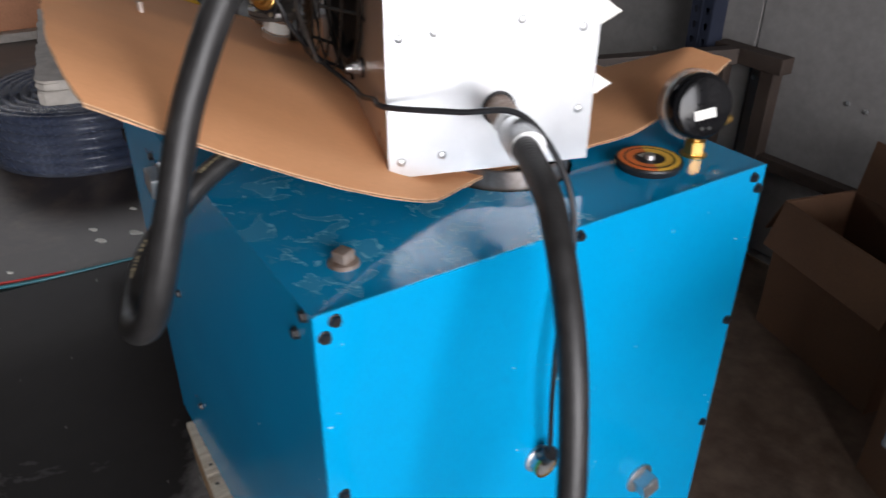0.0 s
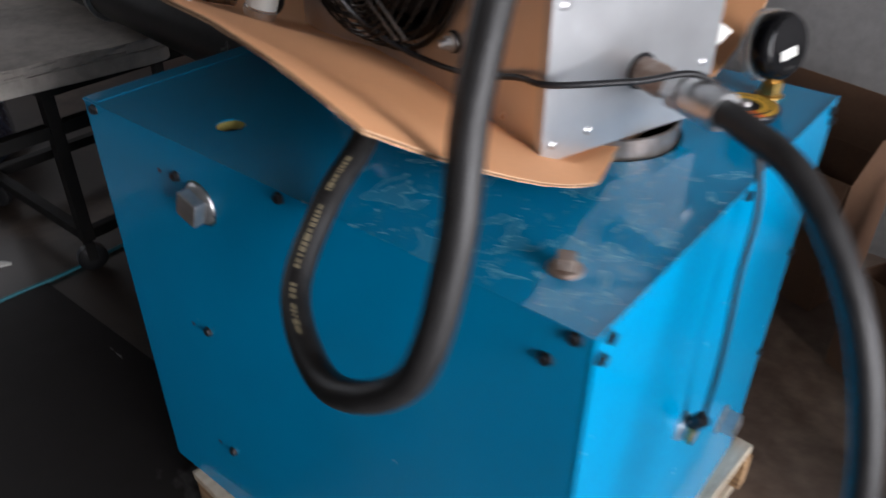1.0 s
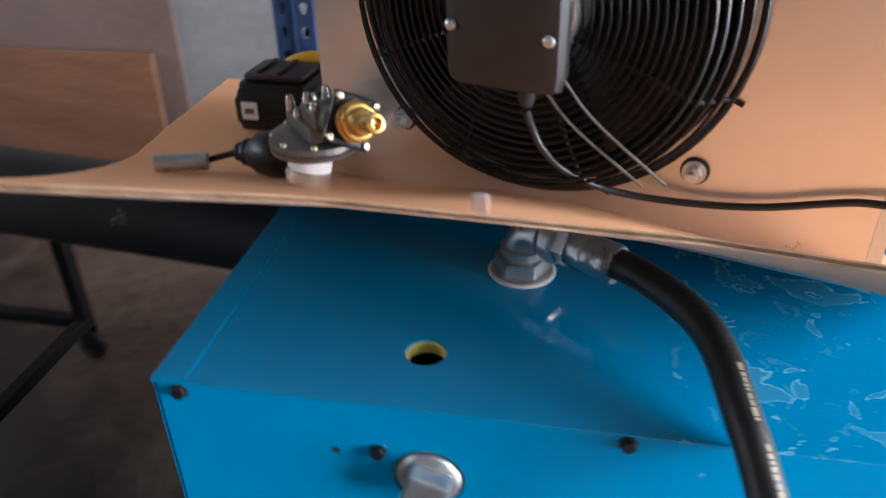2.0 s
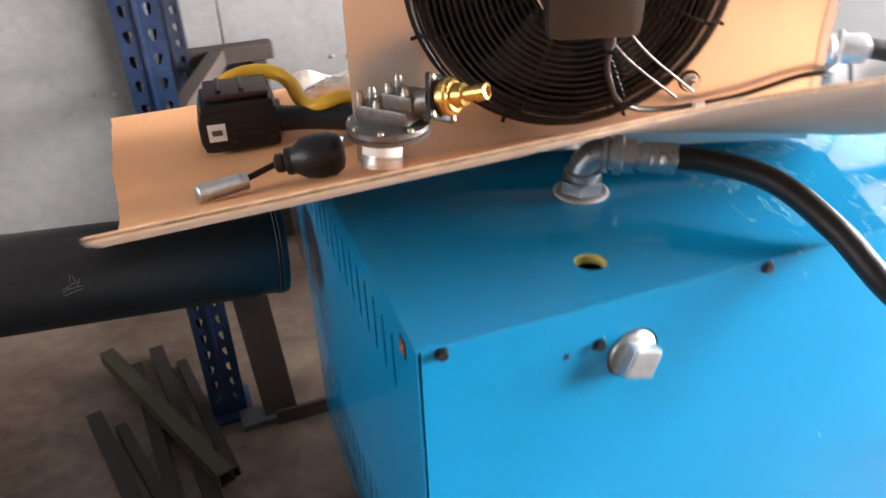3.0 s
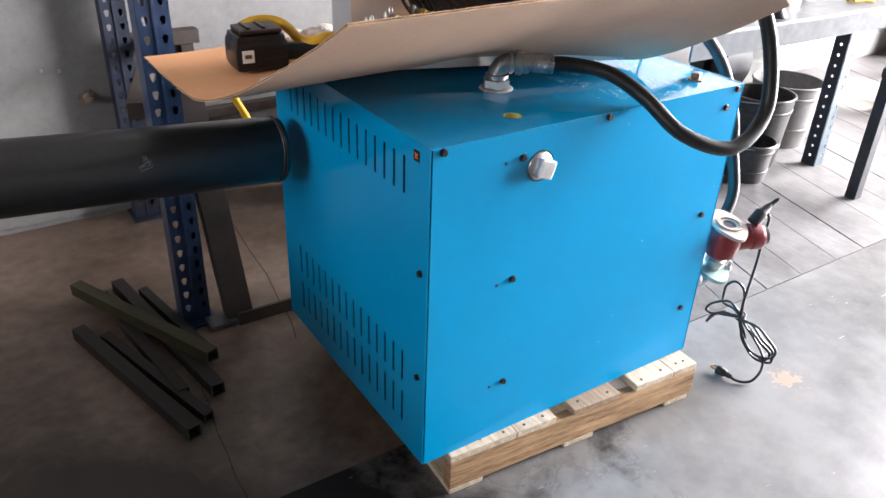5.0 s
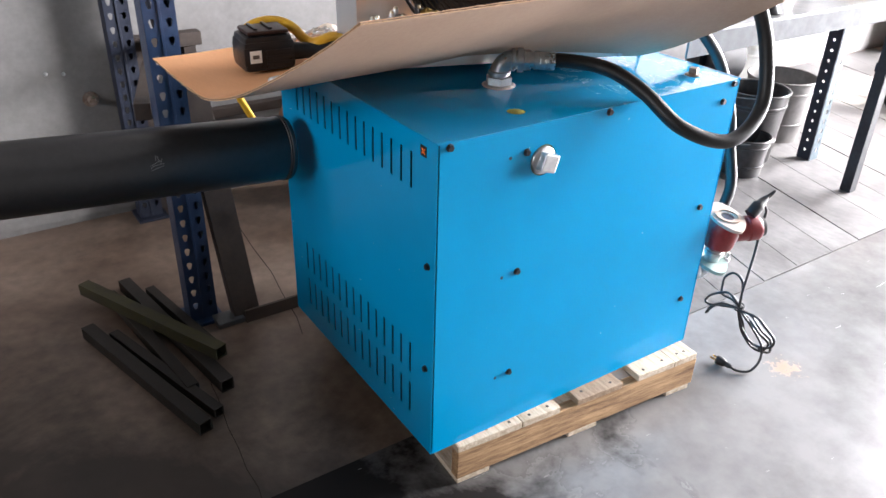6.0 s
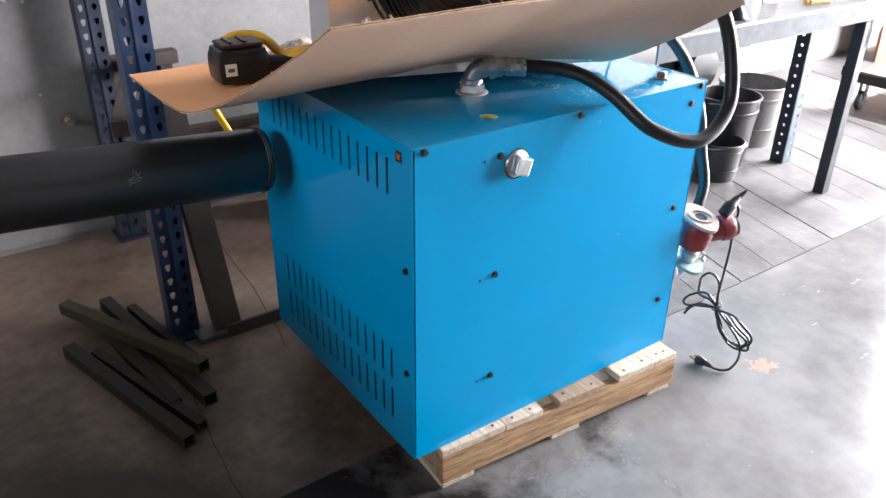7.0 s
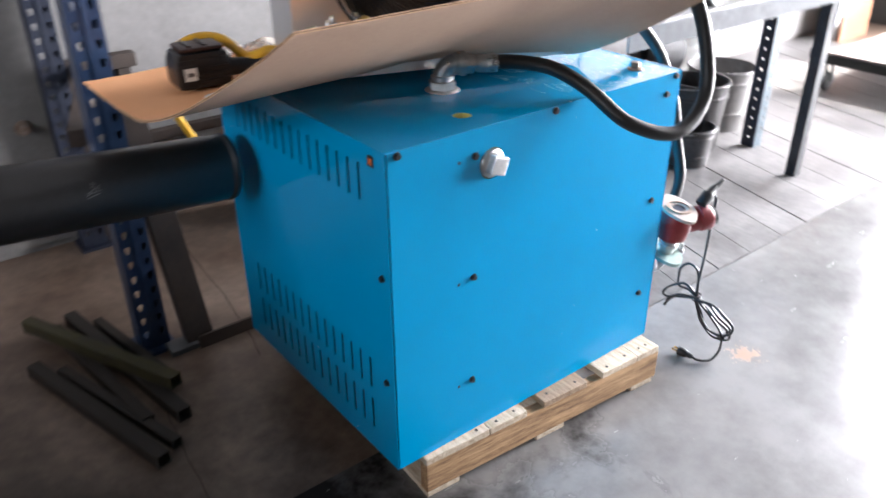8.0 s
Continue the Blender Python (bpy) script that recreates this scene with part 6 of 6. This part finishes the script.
    box(plate, (-0.029, -0.030, -0.008), (0.029, 0.030, 0.0), 0.004, pm)
    plate = part("end_plate", plate, black_plastic, pump, "black square end plate", smooth=False)
    for x in (-0.0225, 0.0225):
        for y in (-0.0235, 0.0235):
            placed("screw", screw, pm @ pose(x, y, 0), plate)
    a = Vector((0.1385, 0.2740, 1.0975)) + d * 0.0004
    part("brass_union", lathe(B(), a, a + d, [(0, 0.022), (0.008, 0.022), (0.008, 0.0245), (0.014, 0.0245), (0.016, 0.021), (0.020, 0.0205), (0.021, 0.016), (0.034, 0.0145), (0.036, 0.0095), (0.050, 0.009), (0.051, 0.0115), (0.066, 0.0105), (0.067, 0.0065), (0.058, 0.005)], 32), brass, pump, "polished brass union")
    # canister standing on the cardboard
    k = Vector((dx - 0.006, dy + 0.006, 1.0458))
    low = Vector((dx - 0.016, dy - 0.006, 0))
    low.z = card_height(low.x, low.y) + 0.004
    tall = (k - low).length / 0.062
    can = part("canister", lathe(B(), k, low, [(h * tall, r) for h, r in ((0, 0.024), (0.003, 0.0268), (0.042, 0.0268), (0.043, 0.0290), (0.052, 0.0290), (0.053, 0.0275), (0.060, 0.0270), (0.062, 0.022))], 36), bright_steel, pump, "bright steel canister")
    v = (low - k).normalized()
    part("paper_label", lathe(B(), k + v * 0.010, k + v, [(0, 0.0270), (0.022, 0.0270)], 36), label_white, can, "paper label round the canister")
    # loose fittings on the cardboard
    for x, y, r, h, mt, word in ((0.175, 0.47, 0.016, 0.030, zinc, "zinc"), (0.215, 0.50, 0.012, 0.022, brass, "brass"), (0.135, 0.52, 0.013, 0.018, zinc, "zinc"), (0.240, 0.44, 0.017, 0.034, pump_alloy, "grey alloy"), (0.060, 0.54, 0.010, 0.014, zinc, "zinc")):
        fit_ob = thing("pipe_fitting", (x, y, card_height(x, y)), f"small {word} pipe fitting lying on the cardboard", "pipe fitting", "loose fittings")
        z = card_height(x, y) + r * 0.9
        a, b = Vector((x, y, z)), Vector((x + 0.8, y - 0.5 + 9 * (x - 0.15), z))
        nut = B()
        prism(nut, hex_outline(r), facing(a, b - a), h * 0.45)
        part("hex_nut", nut, mt, fit_ob, smooth=False)
        part("thread", lathe(B(), a - (b - a).normalized() * h * 0.5, b, [(0, r * 0.5), (0.001, r * 0.62), (h * 0.5, r * 0.62), (h * 0.5, r * 0.3)], 16), mt, fit_ob)
    # small nut and paper scraps, yellow hose offcut, plastic bag
    strap = glide([(-0.112, 0.712, 0.962), (-0.114, 0.706, 0.992), (-0.104, 0.700, 1.016), (-0.078, 0.698, 1.028), (-0.047, 0.697, 1.031), (-0.013, 0.690, 1.025), (0.006, 0.665, 1.012), (0.012, 0.630, 0.998), (0.024, 0.603, 0.990), (0.045, 0.590, 0.996), (0.070, 0.594, 1.000), (0.105, 0.606, 0.990)])
    single("yellow_hose", tube(B(), strap, 0.0125, 14), yellow_rubber, "bent yellow hose offcut beside the drill", "hose")
    random.seed(8)
    bag = B()
    n = 13
    verts = [[bag.verts.new((0.02 + 0.15 * i / n, 0.66 + 0.09 * j / n, 0.956 + 0.035 * math.sin(math.pi * i / n) * math.sin(math.pi * j / n) + random.uniform(0, 0.012))) for i in range(n + 1)] for j in range(n + 1)]
    for j in range(n):
        for i in range(n):
            bag.faces.new((verts[j][i], verts[j][i + 1], verts[j + 1][i + 1], verts[j + 1][i]))
    bmesh.ops.solidify(bag, geom=bag.faces[:], thickness=0.0006)
    single("plastic_bag", bag, clear_plastic, "crumpled clear plastic bag on the cardboard", "plastic bag")
    scrap = B()
    sheet_m = pose(0.11, 0.78, 0.962, 9, 2, 0)
    grid = [[scrap.verts.new(sheet_m @ Vector((-0.08 + 0.16 * i / 10, -0.045 + 0.09 * j / 6, 0.010 * math.sin(0.9 * i) * (j / 6) + 0.006 * math.cos(1.3 * j)))) for i in range(11)] for j in range(7)]
    for j in range(6):
        for i in range(10):
            scrap.faces.new((grid[j][i], grid[j][i + 1], grid[j + 1][i + 1], grid[j + 1][i]))
    bmesh.ops.solidify(scrap, geom=scrap.faces[:], thickness=0.0008)
    single("paper_scrap", scrap, label_white, "white crumpled paper leaflet lying on the cardboard", "paper", smooth=False)
    tab = B()
    box(tab, (-0.006, -0.003, 0.0), (0.006, 0.003, 0.016), 0.001, pose(0.322, 0.006, card_height(0.322, 0.006)))
    single("plastic_clip", tab, flange_cream, "small pale plastic clip on the cardboard", "clip", smooth=False)


bright_steel = surface("bright_steel", (0.62, 0.60, 0.57), (0.78, 0.76, 0.72), 0.24, metal=0.85, grain=120, blotch=20, bump=0.03, spread=0.05)
red_plastic = surface("dark_red_plastic", (0.022, 0.010, 0.009), (0.055, 0.018, 0.014), 0.5)
pump_alloy = surface("cast_alloy", (0.10, 0.095, 0.09), (0.22, 0.21, 0.20), 0.38, metal=0.7, grain=120, bump=0.2)
brass_bolt = surface("plated_bolt", (0.34, 0.30, 0.21), (0.52, 0.47, 0.36), 0.46, metal=0.8)
build_tools()
